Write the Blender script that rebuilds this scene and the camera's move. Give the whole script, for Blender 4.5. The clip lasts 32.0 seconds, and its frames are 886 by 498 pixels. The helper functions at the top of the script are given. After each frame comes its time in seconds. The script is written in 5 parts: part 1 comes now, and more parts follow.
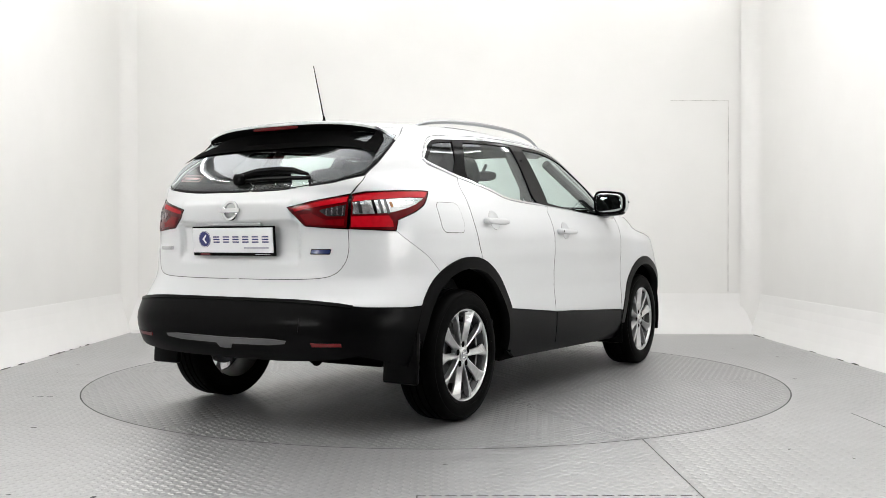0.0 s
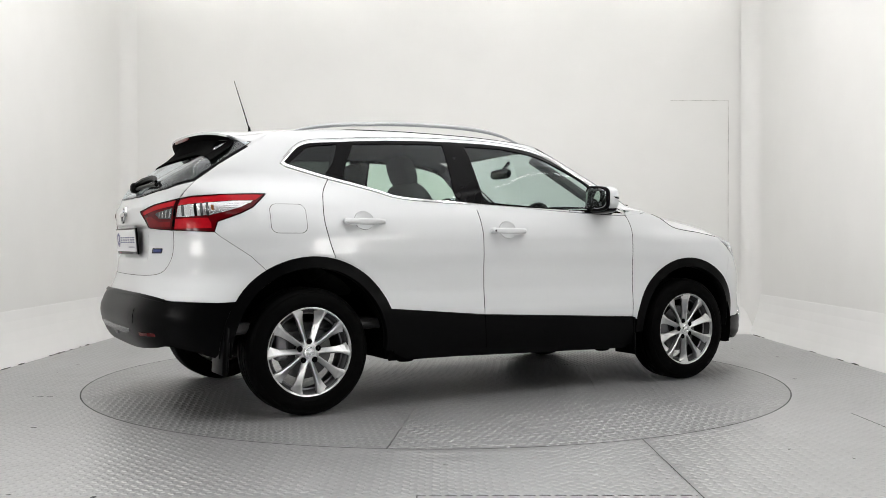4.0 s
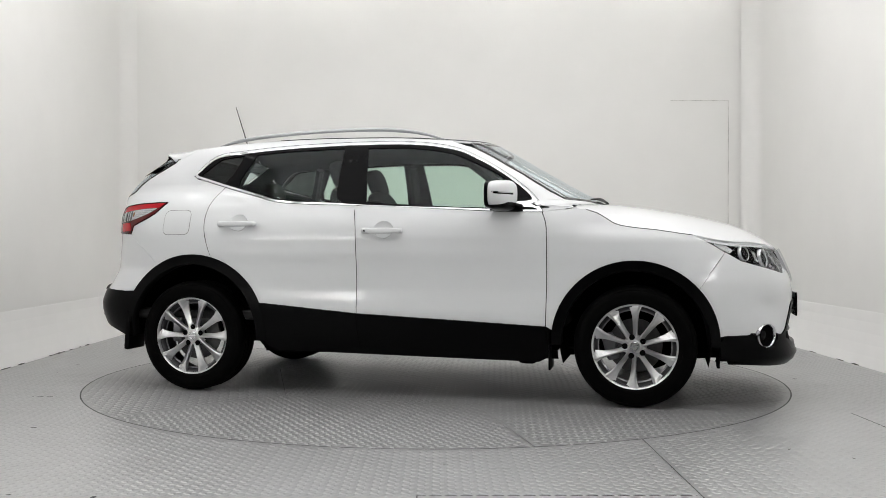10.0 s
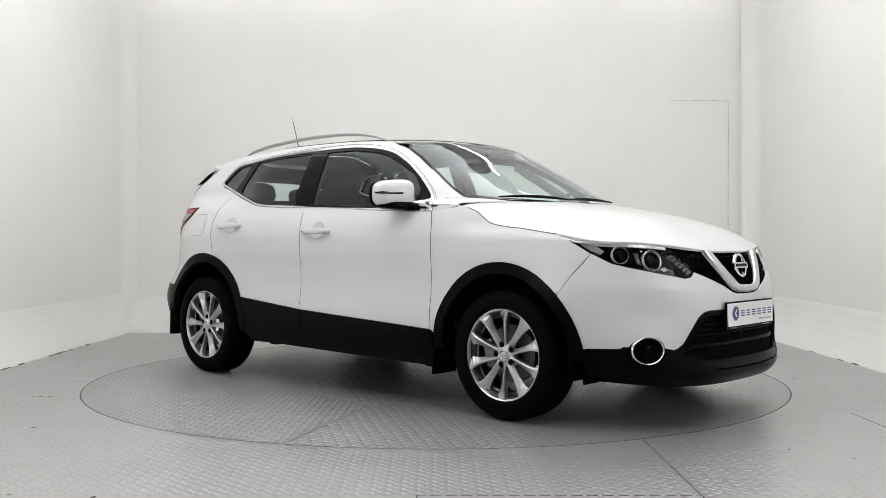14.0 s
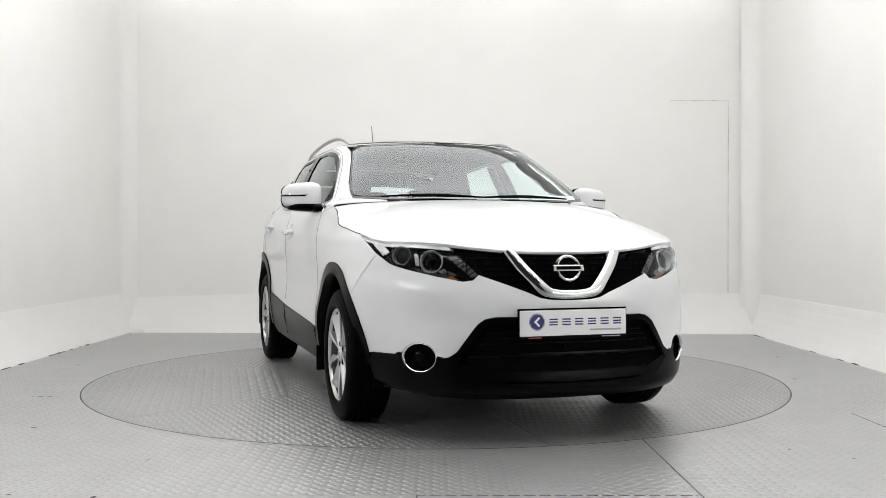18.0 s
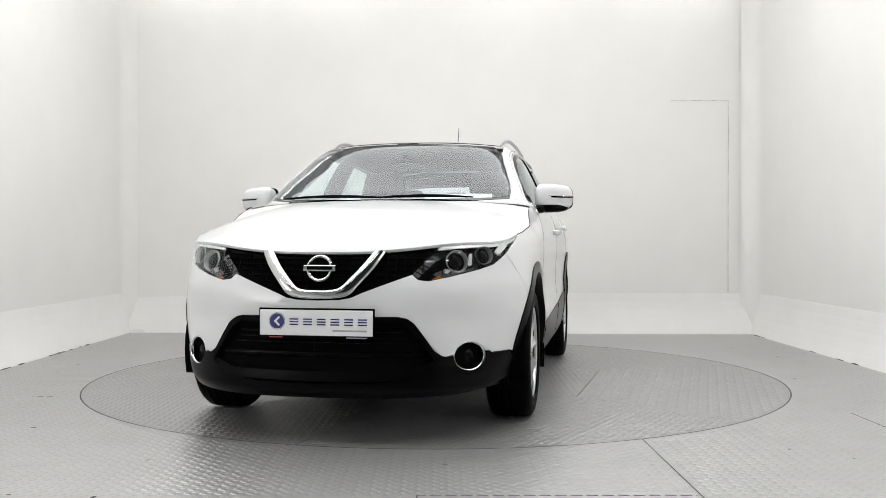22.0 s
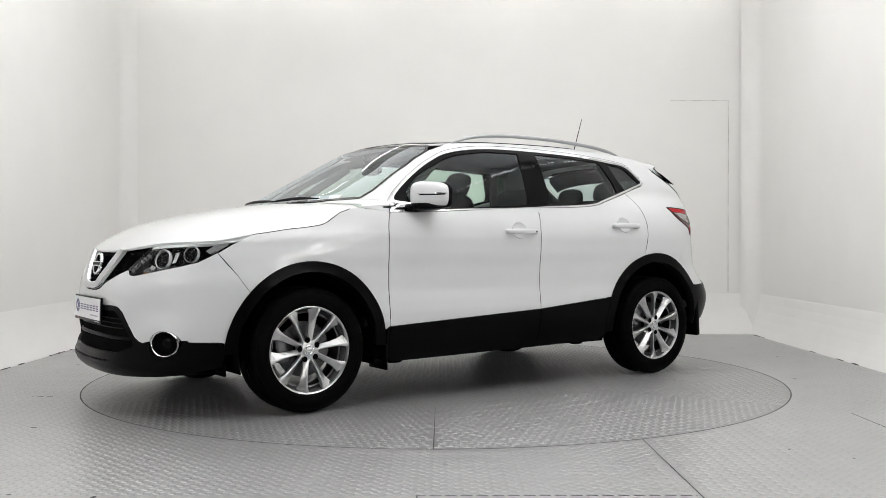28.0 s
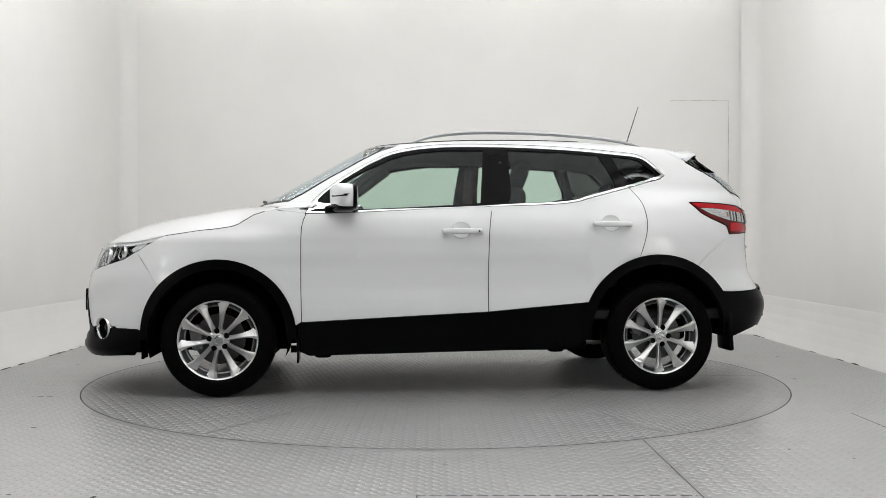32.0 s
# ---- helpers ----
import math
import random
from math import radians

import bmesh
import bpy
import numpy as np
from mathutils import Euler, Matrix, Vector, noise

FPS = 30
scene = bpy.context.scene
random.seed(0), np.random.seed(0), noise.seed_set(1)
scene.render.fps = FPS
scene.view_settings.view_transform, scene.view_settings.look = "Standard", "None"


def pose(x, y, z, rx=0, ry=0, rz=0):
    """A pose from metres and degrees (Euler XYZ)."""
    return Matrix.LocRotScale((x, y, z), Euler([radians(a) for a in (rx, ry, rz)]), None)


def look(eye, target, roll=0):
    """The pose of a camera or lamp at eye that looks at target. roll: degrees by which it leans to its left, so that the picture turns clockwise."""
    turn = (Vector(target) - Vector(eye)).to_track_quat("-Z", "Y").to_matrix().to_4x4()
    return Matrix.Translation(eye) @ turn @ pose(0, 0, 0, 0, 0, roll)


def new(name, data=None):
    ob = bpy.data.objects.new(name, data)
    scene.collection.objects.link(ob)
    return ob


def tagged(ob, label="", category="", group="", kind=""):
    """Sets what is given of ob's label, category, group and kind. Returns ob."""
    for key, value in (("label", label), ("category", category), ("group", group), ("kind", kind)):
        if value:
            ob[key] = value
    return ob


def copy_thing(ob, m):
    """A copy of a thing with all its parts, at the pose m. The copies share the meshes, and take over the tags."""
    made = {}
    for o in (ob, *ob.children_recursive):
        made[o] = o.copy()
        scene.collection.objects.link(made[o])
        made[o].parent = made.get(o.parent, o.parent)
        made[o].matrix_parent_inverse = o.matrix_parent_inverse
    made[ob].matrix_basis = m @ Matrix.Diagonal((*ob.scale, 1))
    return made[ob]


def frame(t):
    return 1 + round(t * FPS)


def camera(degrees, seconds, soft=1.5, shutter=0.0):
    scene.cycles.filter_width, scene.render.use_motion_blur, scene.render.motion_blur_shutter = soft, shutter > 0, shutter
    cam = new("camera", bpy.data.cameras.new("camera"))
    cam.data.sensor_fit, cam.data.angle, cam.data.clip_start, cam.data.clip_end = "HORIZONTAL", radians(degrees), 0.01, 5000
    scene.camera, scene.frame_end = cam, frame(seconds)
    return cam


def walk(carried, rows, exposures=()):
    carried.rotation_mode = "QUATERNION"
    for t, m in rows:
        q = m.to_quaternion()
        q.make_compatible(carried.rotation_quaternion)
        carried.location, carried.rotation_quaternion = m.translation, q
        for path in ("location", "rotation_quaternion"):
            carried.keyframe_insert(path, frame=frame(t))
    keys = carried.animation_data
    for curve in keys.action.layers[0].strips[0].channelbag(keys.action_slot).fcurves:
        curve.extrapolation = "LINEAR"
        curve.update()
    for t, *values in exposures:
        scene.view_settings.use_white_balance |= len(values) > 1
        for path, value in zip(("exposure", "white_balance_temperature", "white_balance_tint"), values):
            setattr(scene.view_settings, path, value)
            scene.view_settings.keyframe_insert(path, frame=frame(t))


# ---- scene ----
from mathutils.geometry import delaunay_2d_cdt as delaunay

cam = camera(50.84, 32.0, soft=0.6)
EYE, AIM = (0.0, -6.3175, 0.90), (0.034, -1.3175, 0.869)
walk(cam, [(0.0, look(EYE, AIM)), (32.0, look(EYE, AIM))],
     exposures=[(0.0, 0.24), (3.0, 0.06), (6.0, -0.12), (9.0, -0.17), (13.0, -0.12), (16.5, 0.04), (20.0, 0.08), (24.0, 0.06), (28.0, -0.06), (32.0, -0.14)])

# ---- world ----
world = bpy.data.worlds.new("world")
scene.world = world
world.use_nodes = True
world.node_tree.nodes["Background"].inputs[0].default_value = (0.9, 0.92, 1.0, 1)
world.node_tree.nodes["Background"].inputs[1].default_value = 0.05
LAMP = 1.8


# ---- materials ----
def mat(name, color, rough=0.5, metal=0.0, coat=0.0, var=0.0, scale=8.0, bump=0.0, bscale=200.0, spec=0.5, emit=0.0, rvar=0.0, crough=0.03):
    m = bpy.data.materials.new(name)
    m.use_nodes = True
    nt = m.node_tree
    p = nt.nodes["Principled BSDF"]
    p.inputs["Base Color"].default_value = (*color, 1)
    p.inputs["Roughness"].default_value = rough
    p.inputs["Metallic"].default_value = metal
    p.inputs["Coat Weight"].default_value = coat
    p.inputs["Coat Roughness"].default_value = crough
    p.inputs["Specular IOR Level"].default_value = spec
    if emit:
        p.inputs["Emission Color"].default_value = (*color, 1)
        p.inputs["Emission Strength"].default_value = emit
    if var or rvar or bump:
        tc = nt.nodes.new("ShaderNodeTexCoord")
    if var or rvar:
        a = nt.nodes.new("ShaderNodeTexNoise")
        a.inputs["Scale"].default_value, a.inputs["Detail"].default_value = scale, 6
        nt.links.new(tc.outputs["Object"], a.inputs["Vector"])
        b = nt.nodes.new("ShaderNodeTexNoise")
        b.inputs["Scale"].default_value, b.inputs["Detail"].default_value = scale * 0.13, 3
        nt.links.new(tc.outputs["Object"], b.inputs["Vector"])
        mm = nt.nodes.new("ShaderNodeMath")
        mm.operation = "ADD"
        nt.links.new(a.outputs["Fac"], mm.inputs[0])
        nt.links.new(b.outputs["Fac"], mm.inputs[1])
        for key, amount, mid in (("Base Color", var, 1.0), ("Roughness", rvar, rough)):
            if not amount:
                continue
            r = nt.nodes.new("ShaderNodeMapRange")
            r.inputs["From Min"].default_value, r.inputs["From Max"].default_value = 0.7, 1.3
            nt.links.new(mm.outputs[0], r.inputs["Value"])
            r.inputs["To Min"].default_value, r.inputs["To Max"].default_value = mid - amount, mid + amount
            if key == "Base Color":
                x = nt.nodes.new("ShaderNodeVectorMath")
                x.operation = "SCALE"
                x.inputs[0].default_value = color
                nt.links.new(r.outputs[0], x.inputs["Scale"])
                nt.links.new(x.outputs[0], p.inputs[key])
            else:
                nt.links.new(r.outputs[0], p.inputs[key])
    if bump:
        c = nt.nodes.new("ShaderNodeTexNoise")
        c.inputs["Scale"].default_value, c.inputs["Detail"].default_value = bscale, 4
        nt.links.new(tc.outputs["Object"], c.inputs["Vector"])
        d = nt.nodes.new("ShaderNodeBump")
        d.inputs["Strength"].default_value, d.inputs["Distance"].default_value = bump, 0.002
        nt.links.new(c.outputs["Fac"], d.inputs["Height"])
        nt.links.new(d.outputs[0], p.inputs["Normal"])
    return m


def glass(name, tint, ior=1.5):
    m = bpy.data.materials.new(name)
    m.use_nodes = True
    nt = m.node_tree
    nt.nodes.remove(nt.nodes["Principled BSDF"])
    t, g, f, x, e, r = (nt.nodes.new("ShaderNode" + k) for k in ("BsdfTransparent", "BsdfGlossy", "LayerWeight", "MixShader", "Math", "MapRange"))
    t.inputs[0].default_value = (*tint, 1)
    g.inputs["Roughness"].default_value = 0.01
    g.inputs["Color"].default_value = (0.93, 0.97, 1.0, 1)
    # gloss rises from its head-on share towards the edge, alike on both faces of the sheet
    f.inputs["Blend"].default_value = 0.5
    e.operation = "POWER"
    e.inputs[1].default_value = 4.0
    r.inputs["To Min"].default_value, r.inputs["To Max"].default_value = 2 * ((ior - 1) / (ior + 1)) ** 2, 0.97
    nt.links.new(f.outputs["Facing"], e.inputs[0])
    nt.links.new(e.outputs[0], r.inputs["Value"])
    nt.links.new(r.outputs[0], x.inputs[0])
    nt.links.new(t.outputs[0], x.inputs[1])
    nt.links.new(g.outputs[0], x.inputs[2])
    nt.links.new(x.outputs[0], nt.nodes["Material Output"].inputs[0])
    return m


WALL = mat("wall_paint", (0.80, 0.795, 0.775), 0.6, var=0.018, scale=3, bump=0.15, bscale=90)
SKIRT = mat("skirt_paint", (0.84, 0.835, 0.82), 0.5, var=0.02, scale=5, bump=0.15, bscale=60)
CEIL = mat("ceiling_paint", (0.78, 0.78, 0.77), 0.8, var=0.02, scale=2)
DARKW = mat("charcoal_wall_paint", (0.035, 0.035, 0.036), 0.9, var=0.2, scale=6)
STEEL = mat("tread_steel", (0.42, 0.423, 0.426), 0.33, 0.60, var=0.06, scale=5, bump=0.04, bscale=60)
PSTEEL = mat("turntable_steel", (0.28, 0.282, 0.284), 0.34, 0.45, var=0.08, scale=6, bump=0.03, bscale=60)
LUGM = mat("tread_lug_steel", (0.36, 0.362, 0.365), 0.36, 0.55, var=0.08, scale=9)
DARKGAP = mat("gap_dark", (0.085, 0.085, 0.085), 0.9, var=0.3, scale=20)
JOINT = mat("plate_joint", (0.07, 0.07, 0.07), 0.8, var=0.3, scale=30)
PAINT = mat("white_car_paint", (0.635, 0.648, 0.658), 0.35, 0.0, coat=0.66, var=0.006, scale=300, spec=0.2, crough=0.075)
BLACKP = mat("black_textured_plastic", (0.0018, 0.0018, 0.0020), 0.28, var=0.15, scale=30, bump=0.04, bscale=900, spec=0.055)
FRIT = mat("black_glass_edge", (0.004, 0.004, 0.0045), 0.05, spec=0.5, var=0.1, scale=30)
GLOSSB = mat("gloss_black", (0.002, 0.002, 0.0024), 0.10, spec=0.06, var=0.1, scale=30)
RUBBER = mat("tyre_rubber", (0.0022, 0.0022, 0.0022), 0.5, var=0.2, scale=25, bump=0.2, bscale=300, spec=0.025)
ALLOY = mat("alloy_silver", (0.56, 0.565, 0.57), 0.30, 0.9, var=0.03, scale=40)
# shade behind the spokes is put into the barrel's dark colour
BARREL = mat("rim_barrel_shaded", (0.035, 0.035, 0.037), 0.45, 0.5, var=0.1, scale=40)
SEAL = mat("rubber_seal", (0.02, 0.02, 0.02), 0.8, var=0.2, scale=40)
# darker copy of ALLOY, rim shade put in; also the lamp bowls
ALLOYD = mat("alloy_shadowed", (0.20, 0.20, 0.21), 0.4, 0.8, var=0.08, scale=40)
CHROME = mat("chrome", (0.62, 0.63, 0.64), 0.06, 1.0, var=0.02, scale=40)
MIRROR = mat("mirror_silver", (0.50, 0.51, 0.51), 0.02, 1.0, var=0.02, scale=40)
RAILM = mat("satin_aluminium", (0.36, 0.37, 0.38), 0.3, 0.9, var=0.03, scale=40)
# near-black: shade under and inside the car is put into the colour
UNDER = mat("underbody_shade_black", (0.002, 0.002, 0.002), 0.9, var=0.3, scale=12, spec=0.03)
DISC = mat("brake_disc_iron", (0.10, 0.10, 0.10), 0.45, 0.9, var=0.15, scale=60)
REDB = mat("bright_red_lens", (0.40, 0.0035, 0.010), 0.12, spec=0.2, var=0.2, scale=40)
REDL = mat("red_lens", (0.085, 0.0008, 0.0025), 0.08, spec=0.2, var=0.12, scale=60)
REDD = mat("deep_red_lens", (0.022, 0.0004, 0.001), 0.08, spec=0.2, var=0.3, scale=50)
SMOKE = mat("smoked_reflector", (0.10, 0.10, 0.105), 0.15, 0.7, var=0.4, scale=50)
BRIGHTL = mat("bright_lamp_reflector", (0.74, 0.75, 0.76), 0.16, 0.7, var=0.08, scale=60)
RLAMP = mat("clear_rear_lamp", (0.50, 0.50, 0.51), 0.16, 0.75, var=0.12, scale=60)
CLEARL = mat("clear_lamp_reflector", (0.42, 0.42, 0.43), 0.12, 0.8, var=0.15, scale=60)
REDM = mat("mid_red_lens", (0.16, 0.0014, 0.004), 0.12, spec=0.2, var=0.2, scale=40)
REDR = mat("reflector_red", (0.11, 0.0015, 0.003), 0.2, var=0.1, scale=60)
FABRIC = mat("seat_fabric", (0.012, 0.012, 0.013), 0.9, var=0.25, scale=60, bump=0.3, bscale=500)
TRIMIN = mat("interior_plastic", (0.016, 0.016, 0.017), 0.7, var=0.2, scale=30, bump=0.2, bscale=600)
LINER = mat("headliner", (0.05, 0.05, 0.053), 0.95, var=0.05, scale=40)
PLATE = mat("plate_white", (0.76, 0.76, 0.78), 0.35, coat=0.3, var=0.02, scale=20)
NAVY = mat("navy_print", (0.018, 0.022, 0.13), 0.4, var=0.05, scale=20)
GREYP = mat("grey_print", (0.35, 0.35, 0.40), 0.4, var=0.05, scale=20)
REDP = mat("dull_red_print", (0.22, 0.03, 0.04), 0.4, var=0.05, scale=20)
FADED = mat("faded_red_print", (0.42, 0.22, 0.21), 0.5, var=0.1, scale=30)
BLUEB = mat("blue_badge", (0.008, 0.022, 0.13), 0.2, coat=0.3, var=0.05, scale=20)
AMBER = mat("amber_lens", (0.20, 0.07, 0.01), 0.15, coat=0.5, var=0.1, scale=40)
PAPER = mat("paper_white", (0.75, 0.77, 0.76), 0.6, var=0.03, scale=20)
GLASS = glass("window_glass", (0.74, 0.86, 0.79), 1.2)
PRIV = glass("quarter_glass", (0.06, 0.07, 0.066), 1.2)
SCREEN = glass("windscreen_glass", (0.84, 0.90, 0.92), 1.42)
LENS = glass("lamp_lens", (0.97, 0.98, 0.98), 1.18)
GLOWS = mat("tube_glow", (1.0, 0.99, 0.97), 0.5, emit=22.0)
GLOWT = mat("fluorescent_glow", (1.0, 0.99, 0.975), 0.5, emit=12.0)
GLOW = mat("lamp_diffuser", (1.0, 0.99, 0.985), 0.5, emit=LAMP)


# ---- mesh tools ----
def part(name, geo, material, parent=None, label=""):
    """Links a (verts, faces[, normals]) triple or a bmesh as one mesh object."""
    me = bpy.data.meshes.new(name)
    if isinstance(geo, bmesh.types.BMesh):
        geo.to_mesh(me)
        geo.free()
    else:
        me.from_pydata([tuple(p) for p in geo[0]], [], [tuple(f) for f in geo[1]])
        if len(geo) > 2 and geo[2] is not None:
            me.polygons.foreach_set("use_smooth", [True] * len(me.polygons))
            me.normals_split_custom_set_from_vertices([tuple(n) for n in geo[2]])
    me.materials.append(material)
    ob = new(name, me)
    if parent is not None:
        ob.parent = parent
    if label:
        tagged(ob, label)
    return ob


def flip(geo):
    """The mirror image across the car's middle plane."""
    v = np.array(geo[0], float) * (1, -1, 1)
    f = [tuple(reversed(q)) for q in geo[1]]
    n = None if len(geo) < 3 or geo[2] is None else np.array(geo[2]) * (1, -1, 1)
    return v, f, n


def pair(name, geo, material, parent, label=""):
    return part(name, geo, material, parent, label), part(name, flip(geo), material, parent, label)


def on_pair(name, geo, material, hosts, label=""):
    """The same part on both of a mirrored pair."""
    return part(name, geo, material, hosts[0], label), part(name, flip(geo), material, hosts[1], label)


def smooth_all(ob, angle=40):
    ob.data.polygons.foreach_set("use_smooth", [True] * len(ob.data.polygons))
    ob.data.set_sharp_from_angle(angle=radians(angle))
    return ob


def box(cx, cy, cz, sx, sy, sz, bevel=0.0, seg=2, m=None):
    bm = bmesh.new()
    bmesh.ops.create_cube(bm, size=1, matrix=Matrix.Diagonal((sx, sy, sz, 1)))
    if bevel:
        bmesh.ops.bevel(bm, geom=bm.edges[:], offset=bevel, segments=seg, affect="EDGES", profile=0.5)
    bm.transform(Matrix.Translation((cx, cy, cz)) @ (m or Matrix.Identity(4)))
    return bm


def tube(points, radius, sides=8, closed=False):
    """A round bar along points; radius is a number or one for each point."""
    pts = [Vector(p) for p in points]
    n = len(pts)
    rad = [radius] * n if isinstance(radius, (int, float)) else radius
    vs, fs = [], []
    for i, p in enumerate(pts):
        a, b = (pts[i - 1], pts[(i + 1) % n]) if closed else (pts[max(i - 1, 0)], pts[min(i + 1, n - 1)])
        d = (b - a).normalized()
        u = d.cross(Vector((0.12, 0.31, 0.94))).normalized()
        w = d.cross(u)
        for k in range(sides):
            t = 2 * math.pi * k / sides
            vs.append(p + (u * math.cos(t) + w * math.sin(t)) * rad[i])
    for i in range(n if closed else n - 1):
        j = (i + 1) % n
        for k in range(sides):
            l = (k + 1) % sides
            fs.append((i * sides + k, i * sides + l, j * sides + l, j * sides + k))
    if not closed:
        fs += [tuple(range(sides))[::-1], tuple(range((n - 1) * sides, n * sides))]
    return vs, fs


def lathe(profile, steps=48, axis="y"):
    """Turns (radius, offset) pairs about an axis."""
    vs, fs = [], []
    n = len(profile)
    for i in range(steps):
        t = 2 * math.pi * i / steps
        for r, o in profile:
            vs.append((r * math.cos(t), o, r * math.sin(t)) if axis == "y" else (o, r * math.cos(t), r * math.sin(t)) if axis == "x" else (r * math.cos(t), r * math.sin(t), o))
    for i in range(steps):
        j = (i + 1) % steps
        for k in range(n - 1):
            fs.append((i * n + k, j * n + k, j * n + k + 1, i * n + k + 1))
    return vs, fs


def moved(geo, m):
    return [m @ Vector(p) for p in geo[0]], geo[1]


def joined(*geos):
    vs, fs = [], []
    for g in geos:
        o = len(vs)
        vs += [tuple(p) for p in g[0]]
        fs += [tuple(i + o for i in f) for f in g[1]]
    return vs, fs


def curve(pairs):
    """A smooth function through (input, output) pairs."""
    xs, ys = np.array([p[0] for p in pairs], float), np.array([p[1] for p in pairs], float)
    d = np.diff(ys) / np.diff(xs)
    m = np.empty(len(xs))
    m[0], m[-1] = d[0], d[-1]
    for i in range(1, len(xs) - 1):
        m[i] = 0 if d[i - 1] * d[i] <= 0 else 2 * d[i - 1] * d[i] / (d[i - 1] + d[i])

    def f(t):
        t = np.clip(np.asarray(t, float), xs[0], xs[-1])
        i = np.clip(np.searchsorted(xs, t) - 1, 0, len(xs) - 2)
        h = xs[i + 1] - xs[i]
        u = (t - xs[i]) / h
        return ((2 * u**3 - 3 * u**2 + 1) * ys[i] + (u**3 - 2 * u**2 + u) * h * m[i]
                + (3 * u**2 - 2 * u**3) * ys[i + 1] + (u**3 - u**2) * h * m[i + 1])
    return f


def spline(pts, n=6):
    """Points along a smooth line through pts."""
    p = np.array(pts, float)
    p = np.vstack([2 * p[0] - p[1], p, 2 * p[-1] - p[-2]])
    out = []
    for i in range(1, len(p) - 2):
        for u in np.arange(n) / n:
            out.append(0.5 * (2 * p[i] + (p[i + 1] - p[i - 1]) * u + (2 * p[i - 1] - 5 * p[i] + 4 * p[i + 1] - p[i + 2]) * u**2
                              + (3 * p[i] - p[i - 1] - 3 * p[i + 1] + p[i + 2]) * u**3))
    out.append(p[-2])
    return [tuple(q) for q in out]


def arc(cx, cz, r, a0, a1, n=24):
    return [(cx + r * math.cos(radians(a)), cz + r * math.sin(radians(a))) for a in np.linspace(a0, a1, n)]


# ---- the car's skin: one closed surface in a plan-angle s and a height z ----
# s: 0 middle of the nose, 0..1 front corner, 1..2 flank, 2..3 rear corner, 3 middle of the tail; 3..6 and below 0 the other side
nose_x = curve([(0.18, 2.12), (0.22, 2.20), (0.27, 2.235), (0.33, 2.225), (0.40, 2.212), (0.50, 2.215), (0.60, 2.215), (0.68, 2.205),
                (0.78, 2.165), (0.86, 2.125), (0.94, 2.075), (1.00, 2.00), (1.06, 1.92), (1.095, 1.76), (1.125, 1.165), (1.18, 1.045), (1.337, 0.765),
                (1.50, 0.485), (1.56, 0.35)])
tail_x = curve([(0.18, -1.90), (0.26, -1.98), (0.33, -2.06), (0.42, -2.115), (0.50, -2.137), (0.53, -2.136), (0.57, -2.122), (0.61, -2.104), (0.64, -2.085), (0.75, -2.06), (0.90, -2.055),
                (1.00, -2.065), (1.08, -2.07), (1.14, -2.045), (1.20, -2.005), (1.24, -1.960), (1.30, -1.878), (1.379, -1.768), (1.47, -1.66), (1.56, -1.55)])
front_cap = curve([(0.2, 1.0), (1.04, 1.0), (1.095, 0.90), (1.132, 0.15), (1.20, 0.0), (1.6, -0.2)])
rear_cap = curve([(0.2, -0.9), (1.1, -0.9), (1.3, -0.8), (1.6, -0.7)])
front_pow = curve([(0.2, 3.1), (1.0, 3.1), (1.13, 4.1), (1.25, 4.5), (1.38, 4.0), (1.5, 3.5), (1.6, 3.3)])
rear_pow = curve([(0.2, 4.6), (0.60, 4.6), (0.75, 3.8), (1.1, 3.5), (1.22, 5.5), (1.32, 9.0), (1.6, 10.0)])
half_width = curve([(0.18, 0.80), (0.26, 0.855), (0.35, 0.882), (0.45, 0.892), (0.50, 0.893), (0.56, 0.888), (0.65, 0.880), (0.75, 0.881), (0.85, 0.889),
                    (0.93, 0.889), (0.98, 0.882), (1.05, 0.862), (1.10, 0.840), (1.20, 0.800), (1.30, 0.755), (1.40, 0.705), (1.47, 0.662), (1.51, 0.625), (1.56, 0.55)])


def ease(t):
    t = np.clip(t, 0, 1)
    return t * t * (3 - 2 * t)


